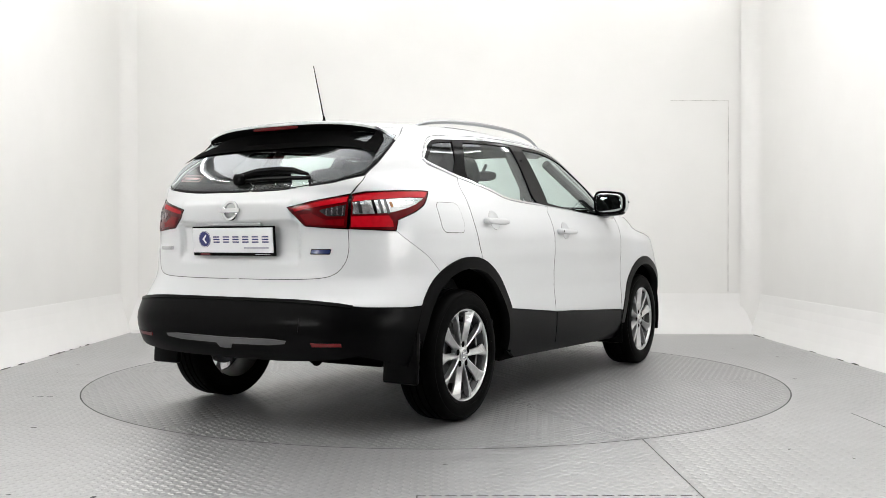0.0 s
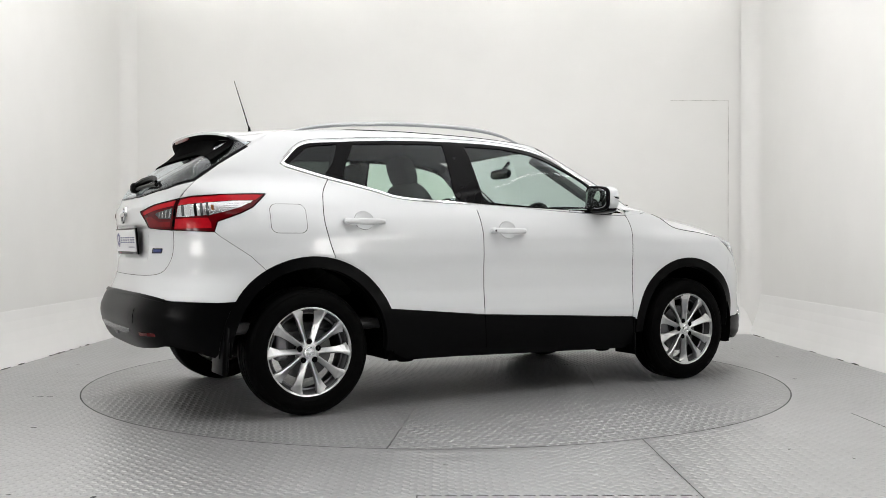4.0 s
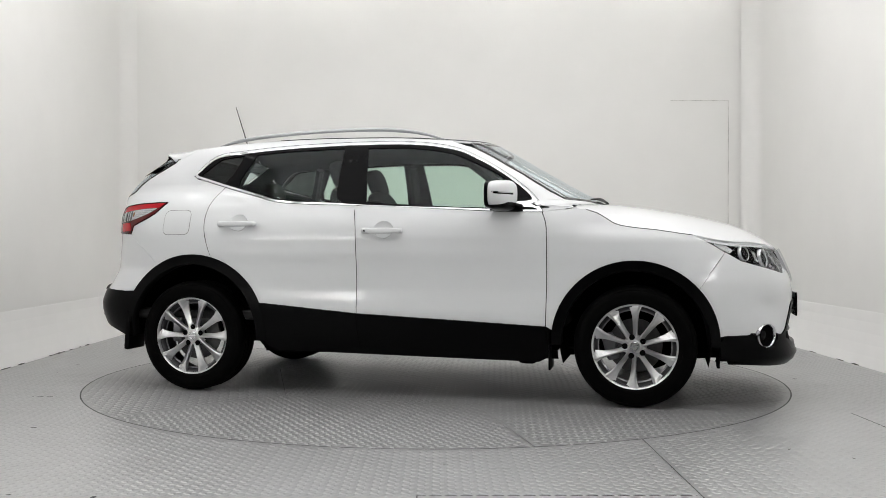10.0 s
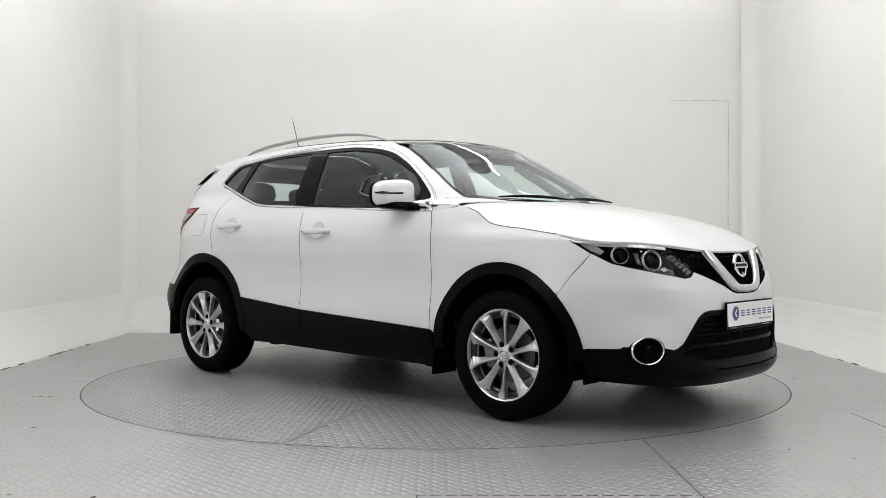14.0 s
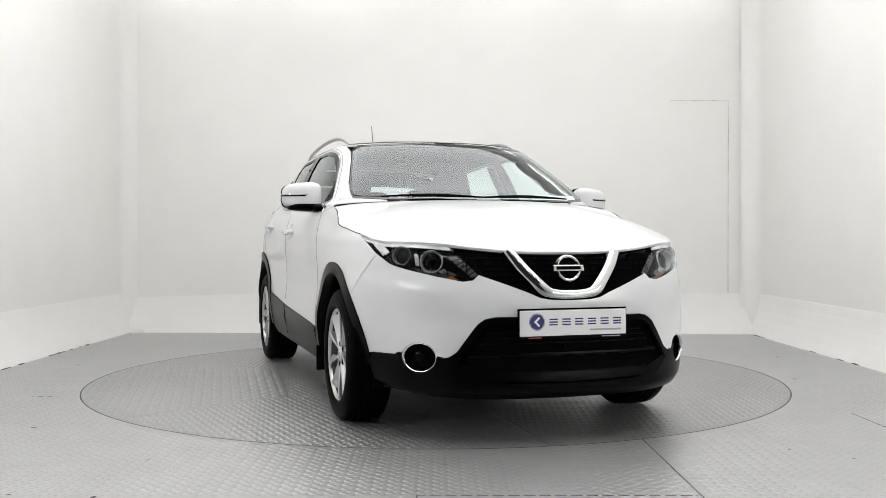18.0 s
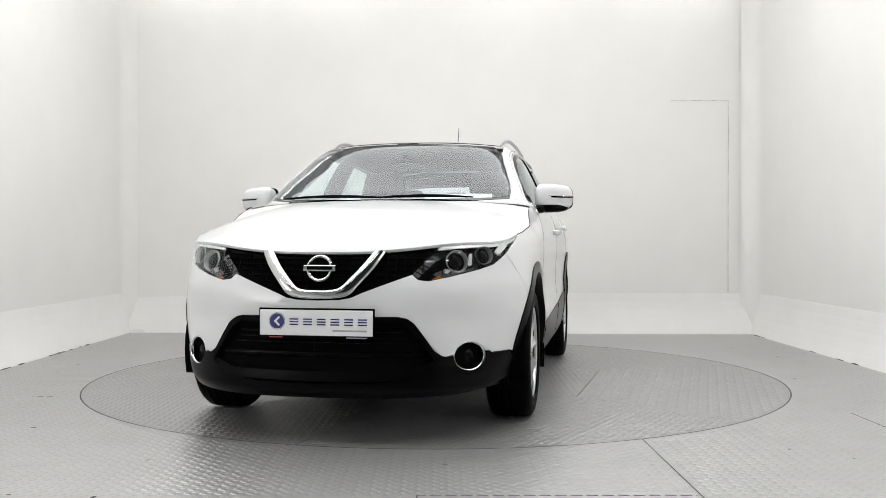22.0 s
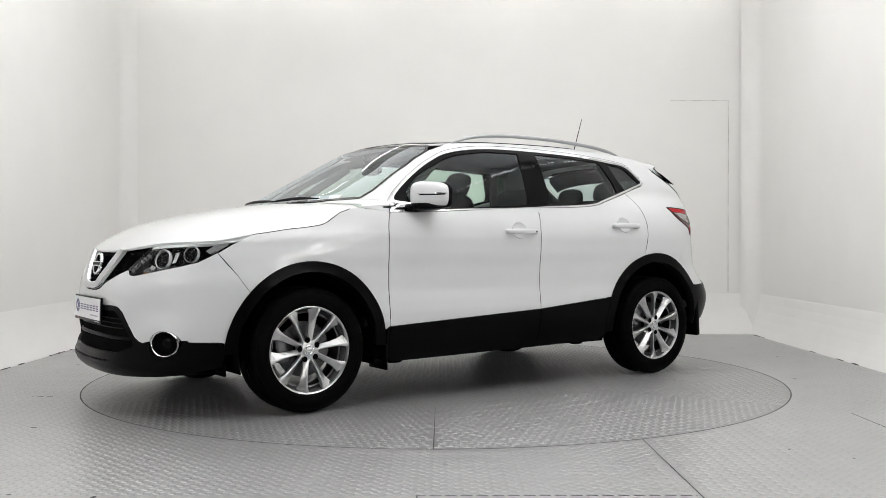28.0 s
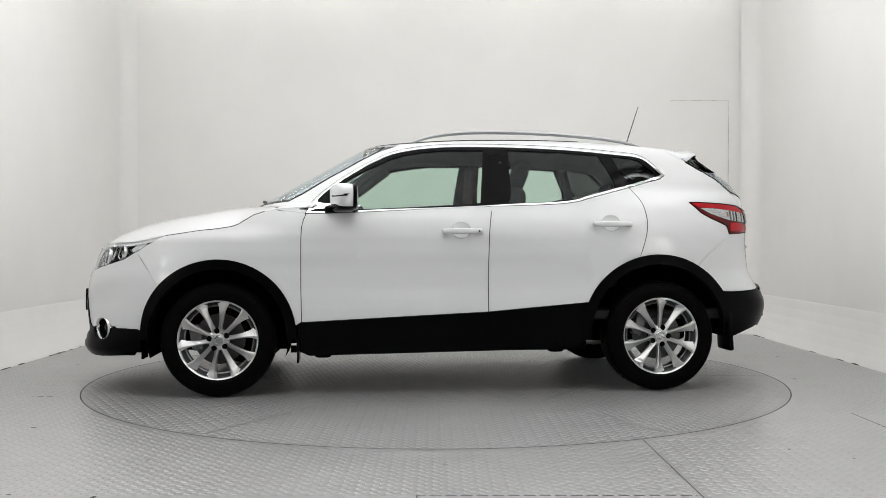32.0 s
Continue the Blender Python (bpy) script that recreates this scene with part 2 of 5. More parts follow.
def skin(s, z, off=0.0):
    s, z = np.broadcast_arrays(np.asarray(s, float), np.asarray(z, float))
    s = np.mod(s, 6.0)
    side = np.where(s > 3, -1.0, 1.0)
    s = np.where(s > 3, 6 - s, s)
    fx, rx, fc, rc, b = nose_x(z), tail_x(z), front_cap(z), rear_cap(z), half_width(z)
    a = np.where(s < 1, s, np.where(s > 2, 3 - s, 1.0)) * math.pi / 2
    n = np.where(s < 1.5, front_pow(z), rear_pow(z))
    ca, sa = np.abs(np.cos(a)), np.abs(np.sin(a))
    r = (ca**n + sa**n) ** (-1 / n)
    x = np.where(s < 1, fc + (fx - fc) * r * ca, np.where(s > 2, rc + (rx - rc) * r * ca, fc + (rc - fc) * (s - 1)))
    bump = (0.028 * np.exp(-((x - 1.36) / 0.42) ** 2) + 0.026 * np.exp(-((x + 1.32) / 0.44) ** 2)) * np.exp(-((z - 0.60) / 0.26) ** 2)
    bump = bump + 0.036 * np.exp(-((x - 1.69) / 0.22) ** 2) * np.exp(-((z - 0.67) / 0.19) ** 2)
    bump = bump - 0.030 * ease((z - 0.90) / 0.12) * ease((x - 0.85) / 0.35) * ease((1.16 - z) / 0.06)
    y = (b + bump) * np.where((s < 1) | (s > 2), r * sa, 1.0) * side
    # the cabin narrows towards the tail
    y = y * (1 - 0.10 * ease((-0.75 - x) / 0.70) * ease((z - 1.10) / 0.16))
    # hollows round the front fog lamps, and a faint ledge above the rear plate
    x = x - np.where(s < 1, 0.026 * np.exp(-((np.abs(y) - 0.63) / 0.13) ** 2 - ((z - 0.545) / 0.10) ** 2), 0)
    x = x + np.where(s > 2, 0.020 * ease((0.40 - np.abs(y)) / 0.03) * ease((0.998 - z) / 0.014) * ease((z - 0.80) / 0.05), 0)
    x = x - np.where(s > 2, 0.007 * ease((0.375 - 0.12 * (z - 0.99) - np.abs(y)) / 0.018) * ease((1.108 - z) / 0.016) * ease((z - 0.985) / 0.02), 0)
    p = np.stack([x, y, z], -1)
    if np.any(off):
        p = p + skin_normal(s * 1.0, z, side) * np.asarray(off)[..., None]
    return p


def skin_normal(s, z, side=1.0):
    e = 0.004
    du = skin(s + e, z) - skin(s - e, z)
    dv = skin(s, z + e) - skin(s, z - e)
    n = np.cross(du, dv)
    n /= np.linalg.norm(n, axis=-1, keepdims=True) + 1e-12
    c = skin(s, z) - np.array([0.0, 0.0, 0.7])
    n *= np.where((n * c * (0.3, 1, 0.3)).sum(-1, keepdims=True) < 0, -1, 1)
    return n * np.stack([np.ones_like(z), np.broadcast_to(side, z.shape), np.ones_like(z)], -1)


TABLE = np.linspace(0, 3, 901)


def at_x(x, z):
    p = skin(TABLE, z)[:, 0]
    return float(np.interp(-x, -p, TABLE))


def at_front(y, z):
    p = skin(TABLE[:301], z)[:, 1]
    k = float(np.interp(abs(y), p, TABLE[:301]))
    return k if y >= 0 else -k


def at_rear(y, z):
    p = skin(TABLE[600:], z)[::-1, 1]
    k = float(np.interp(abs(y), p, TABLE[600:][::-1]))
    return k if y >= 0 else 6 - k


def sides(pts):
    """Skin coordinates along a run of (x, z) points on the flank, with short steps between them."""
    out = []
    for (x0, z0), (x1, z1) in zip(pts, pts[1:]):
        k = max(1, math.ceil(math.hypot(x1 - x0, z1 - z0) / 0.025))
        out += [(x0 + (x1 - x0) * i / k, z0 + (z1 - z0) * i / k) for i in range(k)]
    return [(at_x(x, z), z) for x, z in out + [pts[-1]]]


def fronts(pts):
    return [(at_front(y, z), z) for y, z in pts]


def rears(pts):
    return [(at_rear(y, z), z) for y, z in pts]


hood_z = curve([(0.9, 1.152), (1.06, 1.146), (1.30, 1.122), (1.50, 1.090), (1.70, 1.052), (1.88, 1.004), (2.00, 0.951), (2.08, 0.897), (2.13, 0.853), (2.20, 0.771)])
hood_drop = curve([(0.9, 0.05), (1.05, 0.060), (1.16, 0.095), (1.21, 0.117), (1.26, 0.1236), (1.33, 0.1245), (1.45, 0.121), (1.64, 0.125), (1.75, 0.140), (1.88, 0.156), (2.2, 0.158)])


def hood(x, y):
    return hood_z(x) - hood_drop(x) * np.abs(np.asarray(y) / 0.83) ** 3


roof_z = curve([(-1.9, 1.43), (-1.7, 1.485), (-1.36, 1.545), (-1.0, 1.572), (-0.6, 1.582), (-0.2, 1.578), (0.2, 1.556), (0.45, 1.522), (0.7, 1.45)])


def roof(x, y):
    return roof_z(x) - 0.038 * np.abs(np.asarray(y) / 0.57) ** 2.5


def seam(s, cap, z0):
    """Heights at which the skin meets a cap surface, for each s."""
    s = np.asarray(s, float)
    lo, hi = np.full(len(s), z0[0]), np.full(len(s), z0[1])
    for _ in range(40):
        z = (lo + hi) / 2
        p = skin(s, z)
        under = cap(p[:, 0], p[:, 1]) > z
        lo, hi = np.where(under, z, lo), np.where(under, hi, z)
    return [(a, b) for a, b in zip(s, (lo + hi) / 2)]


def inside(pts, poly):
    x, y = pts[:, 0], pts[:, 1]
    q = np.array(poly)
    c = np.zeros(len(x), bool)
    j = len(q) - 1
    for i in range(len(q)):
        a, b = q[i], q[j]
        if a[1] != b[1]:
            c ^= ((a[1] > y) != (b[1] > y)) & (x < (b[0] - a[0]) * (y - a[1]) / (b[1] - a[1]) + a[0])
        j = i
    return c


UNIT = (1.75, 1.0)


def resample(poly, step, unit=UNIT):
    out = []
    for i, p in enumerate(poly):
        q = poly[(i + 1) % len(poly)]
        d = math.hypot((q[0] - p[0]) * unit[0], (q[1] - p[1]) * unit[1])
        if d < 1e-5:
            continue
        k = max(1, math.ceil(d / step))
        out += [(p[0] + (q[0] - p[0]) * j / k, p[1] + (q[1] - p[1]) * j / k) for j in range(k)]
    return out


def inset(poly, d, unit=UNIT):
    """The polygon drawn in by d metres."""
    q = np.array(poly) * unit
    area = 0.5 * np.sum(q[:, 0] * np.roll(q[:, 1], -1) - np.roll(q[:, 0], -1) * q[:, 1])
    a, b = q - np.roll(q, 1, 0), np.roll(q, -1, 0) - q
    a /= np.linalg.norm(a, axis=1, keepdims=True) + 1e-12
    b /= np.linalg.norm(b, axis=1, keepdims=True) + 1e-12
    na, nb = np.stack([-a[:, 1], a[:, 0]], 1), np.stack([-b[:, 1], b[:, 0]], 1)
    m = na + nb
    m /= np.maximum((m * m).sum(1, keepdims=True) / 2, 0.5)
    return [tuple(p) for p in (q + m * d * np.sign(area)) / unit]


def patch(surf, outline, holes=(), step=0.03, gap=0.0024, rim=0.007, off=0.0, unit=UNIT, normal=None):
    """A sheet cut from a surface: outline and holes in its two coordinates, with turned-in edges."""
    from_loops = []
    for k, loop in enumerate((outline, *holes)):
        loop = resample(loop, step, unit)
        if gap:
            loop = inset(loop, gap if k == 0 else -gap, unit)
        from_loops.append(loop)
    coords, edges = [], []
    for loop in from_loops:
        o = len(coords)
        coords += loop
        edges += [(o + i, o + (i + 1) % len(loop)) for i in range(len(loop))]
    q = np.array(from_loops[0])
    us = np.arange(q[:, 0].min(), q[:, 0].max(), step / unit[0])
    vs = np.arange(q[:, 1].min(), q[:, 1].max(), step / unit[1])
    grid = np.array([(u + (0.5 * step / unit[0] if j % 2 else 0), v) for j, v in enumerate(vs) for u in us])
    if len(grid):
        keep = inside(grid, from_loops[0])
        for h in from_loops[1:]:
            keep &= ~inside(grid, h)
        grid = grid[keep]
        rimpts = np.array(coords) * unit
        if len(grid):
            gg = grid * unit
            near = np.array([((rimpts - g) ** 2).sum(1).min() for g in gg])
            grid = grid[near > (0.45 * step) ** 2]
            coords += [tuple(g) for g in grid]
    sc = [Vector((c[0] * unit[0], c[1] * unit[1])) for c in coords]
    v2, _, f2, _, _, _ = delaunay(sc, edges, [], 0, 1e-6)
    p2 = np.array([tuple(p) for p in v2]) / unit
    f2 = [f for f in f2 if len(f) == 3]
    cen = np.array([p2[list(f)].mean(0) for f in f2])
    keep = inside(cen, from_loops[0])
    for h in from_loops[1:]:
        keep &= ~inside(cen, h)
    f2 = [f for f, k in zip(f2, keep) if k]
    p3, n3 = surf(p2[:, 0], p2[:, 1])
    p3 = p3 + n3 * off
    # faces turn outward
    out = []
    for f in f2:
        a, b, c = (p3[i] for i in f)
        out.append(tuple(f) if np.dot(np.cross(b - a, c - a), n3[f[0]]) > 0 else tuple(reversed(f)))
    verts, norms = list(p3), list(n3)
    if rim:
        used = {}
        count = {}
        for f in out:
            for i in range(3):
                e = (f[i], f[(i + 1) % 3])
                count[frozenset(e)] = count.get(frozenset(e), 0) + 1
                used[frozenset(e)] = e
        cm = p3.mean(0)
        made = {}
        for e, k in count.items():
            if k != 1:
                continue
            a, b = used[e]
            t = p3[b] - p3[a]
            o = np.cross(t, n3[a])
            o /= np.linalg.norm(o) + 1e-9
            base = len(verts)
            verts += [p3[a], p3[b], p3[b] - n3[b] * rim, p3[a] - n3[a] * rim]
            norms += [o * 0.8 + n3[a] * 0.6, o * 0.8 + n3[b] * 0.6, o, o]
            out.append((base + 1, base, base + 3, base + 2))
    return np.array(verts), out, np.array(norms)


def on_skin(s, z):
    return skin(s, z), skin_normal_signed(s, z)


def skin_normal_signed(s, z):
    t = np.mod(s, 6.0)
    side = np.where(t > 3, -1.0, 1.0)
    return skin_normal(np.where(t > 3, 6 - t, t), z, side)


def cap_surface(fn):
    def f(x, y):
        e = 0.003
        p = np.stack([x, y, fn(x, y)], -1)
        n = np.stack([-(fn(x + e, y) - fn(x - e, y)) / (2 * e), -(fn(x, y + e) - fn(x, y - e)) / (2 * e), np.ones_like(x)], -1)
        return p, n / np.linalg.norm(n, axis=-1, keepdims=True)
    return f


def skin_patch(outline, **k):
    return patch(on_skin, outline, **k)


# ---- the studio ----
LEFT, RIGHT, BACK_L, BACK_R, FRONT, TOP = -3.16, 3.18, 3.16, 2.94, -8.2, 3.75


def slab(name, pts, z0, z1, material, label, category):
    """An upright or flat prism over a plan polygon."""
    n = len(pts)
    vs = [(x, y, z0) for x, y in pts] + [(x, y, z1) for x, y in pts]
    fs = [tuple(range(n))[::-1], tuple(range(n, 2 * n))] + [(i, (i + 1) % n, n + (i + 1) % n, n + i) for i in range(n)]
    return tagged(part(name, (vs, fs), material), label, category, kind="structure")


slab("wall_west", [(LEFT - 0.2, FRONT), (LEFT, FRONT), (LEFT, BACK_L), (LEFT - 0.2, BACK_L)], -0.1, TOP, WALL, "plain off-white painted studio side wall", "wall")
slab("wall_east", [(RIGHT, FRONT), (RIGHT + 0.2, FRONT), (RIGHT + 0.2, BACK_R), (RIGHT, BACK_R)], -0.1, TOP, WALL, "plain off-white painted studio side wall", "wall")
slab("wall_north", [(LEFT - 0.2, BACK_L), (RIGHT + 0.2, BACK_R), (RIGHT + 0.2, BACK_R + 0.2), (LEFT - 0.2, BACK_L + 0.2)], -0.1, TOP, WALL,
     "off-white painted studio back wall with a flush door", "wall")
slab("wall_south", [(LEFT - 0.2, FRONT - 0.2), (RIGHT + 0.2, FRONT - 0.2), (RIGHT + 0.2, FRONT), (LEFT - 0.2, FRONT)], -0.1, TOP, DARKW, "matt charcoal wall behind the camera", "wall")
slab("ceiling", [(LEFT - 0.2, -4.7), (RIGHT + 0.2, -4.7), (RIGHT + 0.2, 3.4), (LEFT - 0.2, 3.4)], TOP, TOP + 0.15, CEIL, "white painted studio ceiling", "ceiling")
# added out of view: dark ceiling, so the front chrome reflects dark
slab("ceiling_lobby", [(LEFT - 0.2, FRONT - 0.2), (RIGHT + 0.2, FRONT - 0.2), (RIGHT + 0.2, -4.7), (LEFT - 0.2, -4.7)], TOP, TOP + 0.15, DARKW, "unseen charcoal ceiling added over the camera's end to darken reflections", "ceiling")

# sloping skirt boards round the foot of the walls, with small rounded corners
SK_H, SK_D = 0.40, 0.075


def skirt(name, a, b, nx, ny, label):
    """A leaning board from a to b; (nx, ny) points into the room."""
    vs, fs = [], []
    prof = [(0.0, SK_H), (0.003, SK_H)] + [(0.004 + (SK_D - 0.004) * k**1.8, SK_H * (1 - k)) for k in (0.03, 0.2, 0.4, 0.6, 0.8, 1.0)] + [(0.0, 0.0)]
    for p in (a, b):
        for d, z in prof:
            vs.append((p[0] + nx * d, p[1] + ny * d, z))
    n = len(prof)
    fs = [(i, (i + 1) % n, n + (i + 1) % n, n + i) for i in range(n)] + [tuple(range(n))[::-1], tuple(range(n, 2 * n))]
    return tagged(part(name, (vs, fs), SKIRT), label, "skirting", kind="structure")


skirt("baseboard_west", (LEFT, FRONT), (LEFT, BACK_L), 1, 0, "scuffed white sloping skirt at the wall's foot")
skirt("baseboard_east", (RIGHT, BACK_R), (RIGHT, FRONT), -1, 0, "scuffed white sloping skirt at the wall's foot")
skirt("baseboard_north", (LEFT, BACK_L), (RIGHT, BACK_R), -0.035, -1, "white sloping skirt along the back wall's foot")

# coved upright corners
for name, cx, cy, a0 in (("trim_corner_west", LEFT, BACK_L, 90), ("trim_corner_east", RIGHT, BACK_R, 0)):
    R0, vs, fs = 0.16, [], []
    sx = 1 if cx < 0 else -1
    for k in range(9):
        t = radians(90 * k / 8)
        x, y = cx + sx * R0 * (1 - math.sin(t)), cy - 0.008 - R0 * (1 - math.cos(t))
        vs += [(x, y, 0.0), (x, y, TOP)]
    vs += [(cx, cy, 0.0), (cx, cy, TOP)]
    for k in range(8):
        q = (2 * k, 2 * k + 2, 2 * k + 3, 2 * k + 1)
        fs.append(q if sx < 0 else q[::-1])
    c = tagged(smooth_all(part(name, (vs, fs), WALL)), "off-white rounded corner of the studio walls", "corner", kind="structure")

# the flush door in the back wall: a hairline joint round a leaf
def wall_y(x):
    return BACK_L + (BACK_R - BACK_L) * (x - LEFT) / (RIGHT - LEFT)


door = tagged(new("door_1"), "flush off-white door with a hairline dark joint in the wall", "door", kind="structure")
bm = bmesh.new()
for x0, x1, z0, z1 in ((2.90, 2.906, 0.42, 2.325), (2.33, 2.906, 2.319, 2.325)):
    n = bmesh.ops.create_cube(bm, size=1)["verts"]
    bmesh.ops.scale(bm, vec=(x1 - x0, 0.006, z1 - z0), verts=n)
    bmesh.ops.translate(bm, vec=((x0 + x1) / 2, wall_y((x0 + x1) / 2) - 0.0015, (z0 + z1) / 2), verts=n)
part("joint", bm, mat("joint_shadow", (0.58, 0.57, 0.55), 0.8, var=0.3, scale=12), door, "thin grey joint line")

# a stretched light ceiling over the turntable, and two bright strips on the side walls
light = tagged(new("ceiling_light"), "large white luminous ceiling panel, switched on", "light")
part("frame", box(0, 0, 0.03, 5.7, 5.7, 0.06, 0.01), mat("light_frame", (0.7, 0.7, 0.7), 0.4, var=0.03), light)
part("diffuser", box(0, 0, -0.004, 5.6, 5.6, 0.012, 0.004), GLOW, light, "glowing stretched white diffuser")
light.location = (0, -1.1, TOP - 0.062)
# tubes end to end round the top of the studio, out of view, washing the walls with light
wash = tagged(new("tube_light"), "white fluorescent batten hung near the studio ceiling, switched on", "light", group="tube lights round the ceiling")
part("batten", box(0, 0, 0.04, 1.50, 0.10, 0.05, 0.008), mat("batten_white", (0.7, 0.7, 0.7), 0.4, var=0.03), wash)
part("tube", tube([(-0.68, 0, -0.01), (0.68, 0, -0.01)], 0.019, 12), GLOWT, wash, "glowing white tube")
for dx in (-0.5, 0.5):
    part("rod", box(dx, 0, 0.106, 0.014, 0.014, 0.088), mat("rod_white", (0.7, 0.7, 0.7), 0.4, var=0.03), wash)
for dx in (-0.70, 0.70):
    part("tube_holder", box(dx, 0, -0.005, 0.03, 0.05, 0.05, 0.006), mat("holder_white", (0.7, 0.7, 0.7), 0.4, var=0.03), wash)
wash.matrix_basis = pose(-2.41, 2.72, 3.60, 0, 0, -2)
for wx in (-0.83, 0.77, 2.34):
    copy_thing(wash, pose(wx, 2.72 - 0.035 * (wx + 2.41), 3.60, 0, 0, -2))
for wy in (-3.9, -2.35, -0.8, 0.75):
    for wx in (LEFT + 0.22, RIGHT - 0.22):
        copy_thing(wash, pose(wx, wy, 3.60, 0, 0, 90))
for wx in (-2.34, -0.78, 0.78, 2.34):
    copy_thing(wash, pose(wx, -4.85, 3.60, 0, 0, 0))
strip = tagged(new("strip_light"), "slim white wall strip light, switched on", "light", group="strip lights")
part("frame", box(0, 0, 0.02, 0.40, 2.0, 0.05, 0.01), mat("strip_frame", (0.7, 0.7, 0.7), 0.4, var=0.03), strip)
for dx, wide in ((-0.12, 0.12), (0.13, 0.08)):
    part("tube", box(dx, 0, -0.01, wide, 1.9, 0.02, 0.006), GLOWS, strip, "glowing white tube")
strip.matrix_basis = pose(-3.11, -4.2, 1.42, 0, -90, 0)
copy_thing(strip, pose(3.13, -4.2, 1.42, 0, 90, 0))

# the floor: sheet steel with a round hole for the turntable
RING = 2.2515
SEAMX = 0.945
floor = tagged(part("floor", (lambda m: ([(x, y, 0.0) for r in range(2) for x, y in m[r]],
        [(i, (i + 1) % 96, 96 + (i + 1) % 96, 96 + i) for i in range(96)]))(
        [[((RING + 0.004) * math.cos(2 * math.pi * i / 96), (RING + 0.004) * math.sin(2 * math.pi * i / 96)) for i in range(96)],
         [(lambda c, s: (lambda k: (c * k, s * k - 2.4 * (abs(s) if s < 0 else 0) * 0))(1 / max(abs(c) / 3.4, abs(s) / 8.4)))(math.cos(2 * math.pi * i / 96), math.sin(2 * math.pi * i / 96)) for i in range(96)]]),
        STEEL), "grey steel tread-plate studio floor", "floor", kind="structure")
part("pit", (lambda g: g)(([(2.4 * math.cos(2 * math.pi * i / 64), 2.4 * math.sin(2 * math.pi * i / 64), z) for z in (-0.02, -0.03) for i in range(64)],
     [tuple(range(64)), tuple(range(64, 128))[::-1]])), DARKGAP, floor)

turntable = tagged(new("turntable"), "round steel tread-plate turntable flush with the floor, slowly turning", "turntable")
disc = lathe([(0.0005, -0.006), (RING - 0.003, -0.006), (RING - 0.003, -0.018)], 192, "z")
part("disc", disc, JOINT, turntable, "dark bearing disc under the plates")


def lugs(keep, angle, pitch=0.056, reach=2.3, mid=(0.0, 0.0), h=0.0022):
    """Raised lozenges of tread plate, alternately turned, in one mesh; keep picks places."""
    n = int(reach / pitch) + 2
    i, j = (k.ravel() for k in np.meshgrid(np.arange(-2 * n, 2 * n), np.arange(-n, n), indexing="ij"))
    px, py = i * pitch * 0.5, (j + 0.5 * (i % 2)) * pitch
    c, s = math.cos(angle), math.sin(angle)
    x, y = mid[0] + c * px - s * py, mid[1] + s * px + c * py
    ok = keep(x, y)
    x, y, odd = x[ok], y[ok], (i[ok] % 2).astype(bool)
    t = angle + np.where(odd, radians(45), radians(-45))
    ct, st = np.cos(t), np.sin(t)
    L, Wd = 0.0225, 0.0115
    foot = [(-L, 0), (-L * .45, -Wd), (L * .45, -Wd), (L, 0), (L * .45, Wd), (-L * .45, Wd)]
    shape = [(u, w, 0.0) for u, w in foot] + [(u * 0.62, w * 0.42, h) for u, w in foot]
    vs = np.stack([np.stack([x + ct * u - st * w, y + st * u + ct * w, np.full_like(x, z)], -1) for u, w, z in shape], 1).reshape(-1, 3)
    faces = [(q, (q + 1) % 6, 6 + (q + 1) % 6, 6 + q) for q in range(6)] + [tuple(range(6, 12))]
    return vs, [tuple(12 * k + q for q in f) for k in range(len(x)) for f in faces]


def slab_plate(pts):
    """One steel plate of the turntable, seen with its joint round it."""
    n = len(pts)
    vs = [(x, y, z) for z in (0.0, -0.007) for x, y in pts]
    part("plate", (vs, [tuple(range(n)), tuple(range(n, 2 * n))[::-1]] + [(i, n + i, n + (i + 1) % n, (i + 1) % n) for i in range(n)]), PSTEEL, turntable)


# six wedges of plate round a hexagon, each with its own run of the pattern
START, HEX = 55.0, 1.03


def sector(x, y):
    return np.floor(np.mod(np.degrees(np.arctan2(y, x)) - START, 360) / 60).astype(int)


def depth(x, y):
    k = sector(x, y)
    a = np.radians(START + 60 * k + 30)
    return x * np.cos(a) + y * np.sin(a)


def off_seam(x, y):
    a = np.radians(np.mod(np.degrees(np.arctan2(y, x)) - START + 30, 60) - 30)
    return np.hypot(x, y) * np.abs(np.sin(a)) > 0.016


tagged(part("tread", lugs(lambda x, y: depth(x, y) < HEX - 0.018, radians(START), reach=1.3), LUGM, turntable), kind="stuff")
for k in range(6):
    tagged(part("tread", lugs(lambda x, y: (sector(x, y) == k) & (depth(x, y) > HEX + 0.018) & (np.hypot(x, y) < RING - 0.022) & off_seam(x, y), radians(START + 60 * k + 30)), LUGM, turntable), kind="stuff")
    a0, g = START + 60 * k, 0.0018
    r0 = HEX / math.cos(radians(30))
    rim = [(math.cos(radians(t)) * (RING - 0.003), math.sin(radians(t)) * (RING - 0.003)) for t in np.linspace(a0 + 0.05, a0 + 59.95, 33)]
    m = (math.cos(radians(a0 + 30)) * g, math.sin(radians(a0 + 30)) * g)
    ring_pts = [(m[0] + x, m[1] + y) for x, y in [(r0 * math.cos(radians(a0)), r0 * math.sin(radians(a0)))] + rim[:1]] + rim[1:-1] + [(m[0] + x, m[1] + y) for x, y in rim[-1:] + [(r0 * math.cos(radians(a0 + 60)), r0 * math.sin(radians(a0 + 60)))]]
    slab_plate(ring_pts)
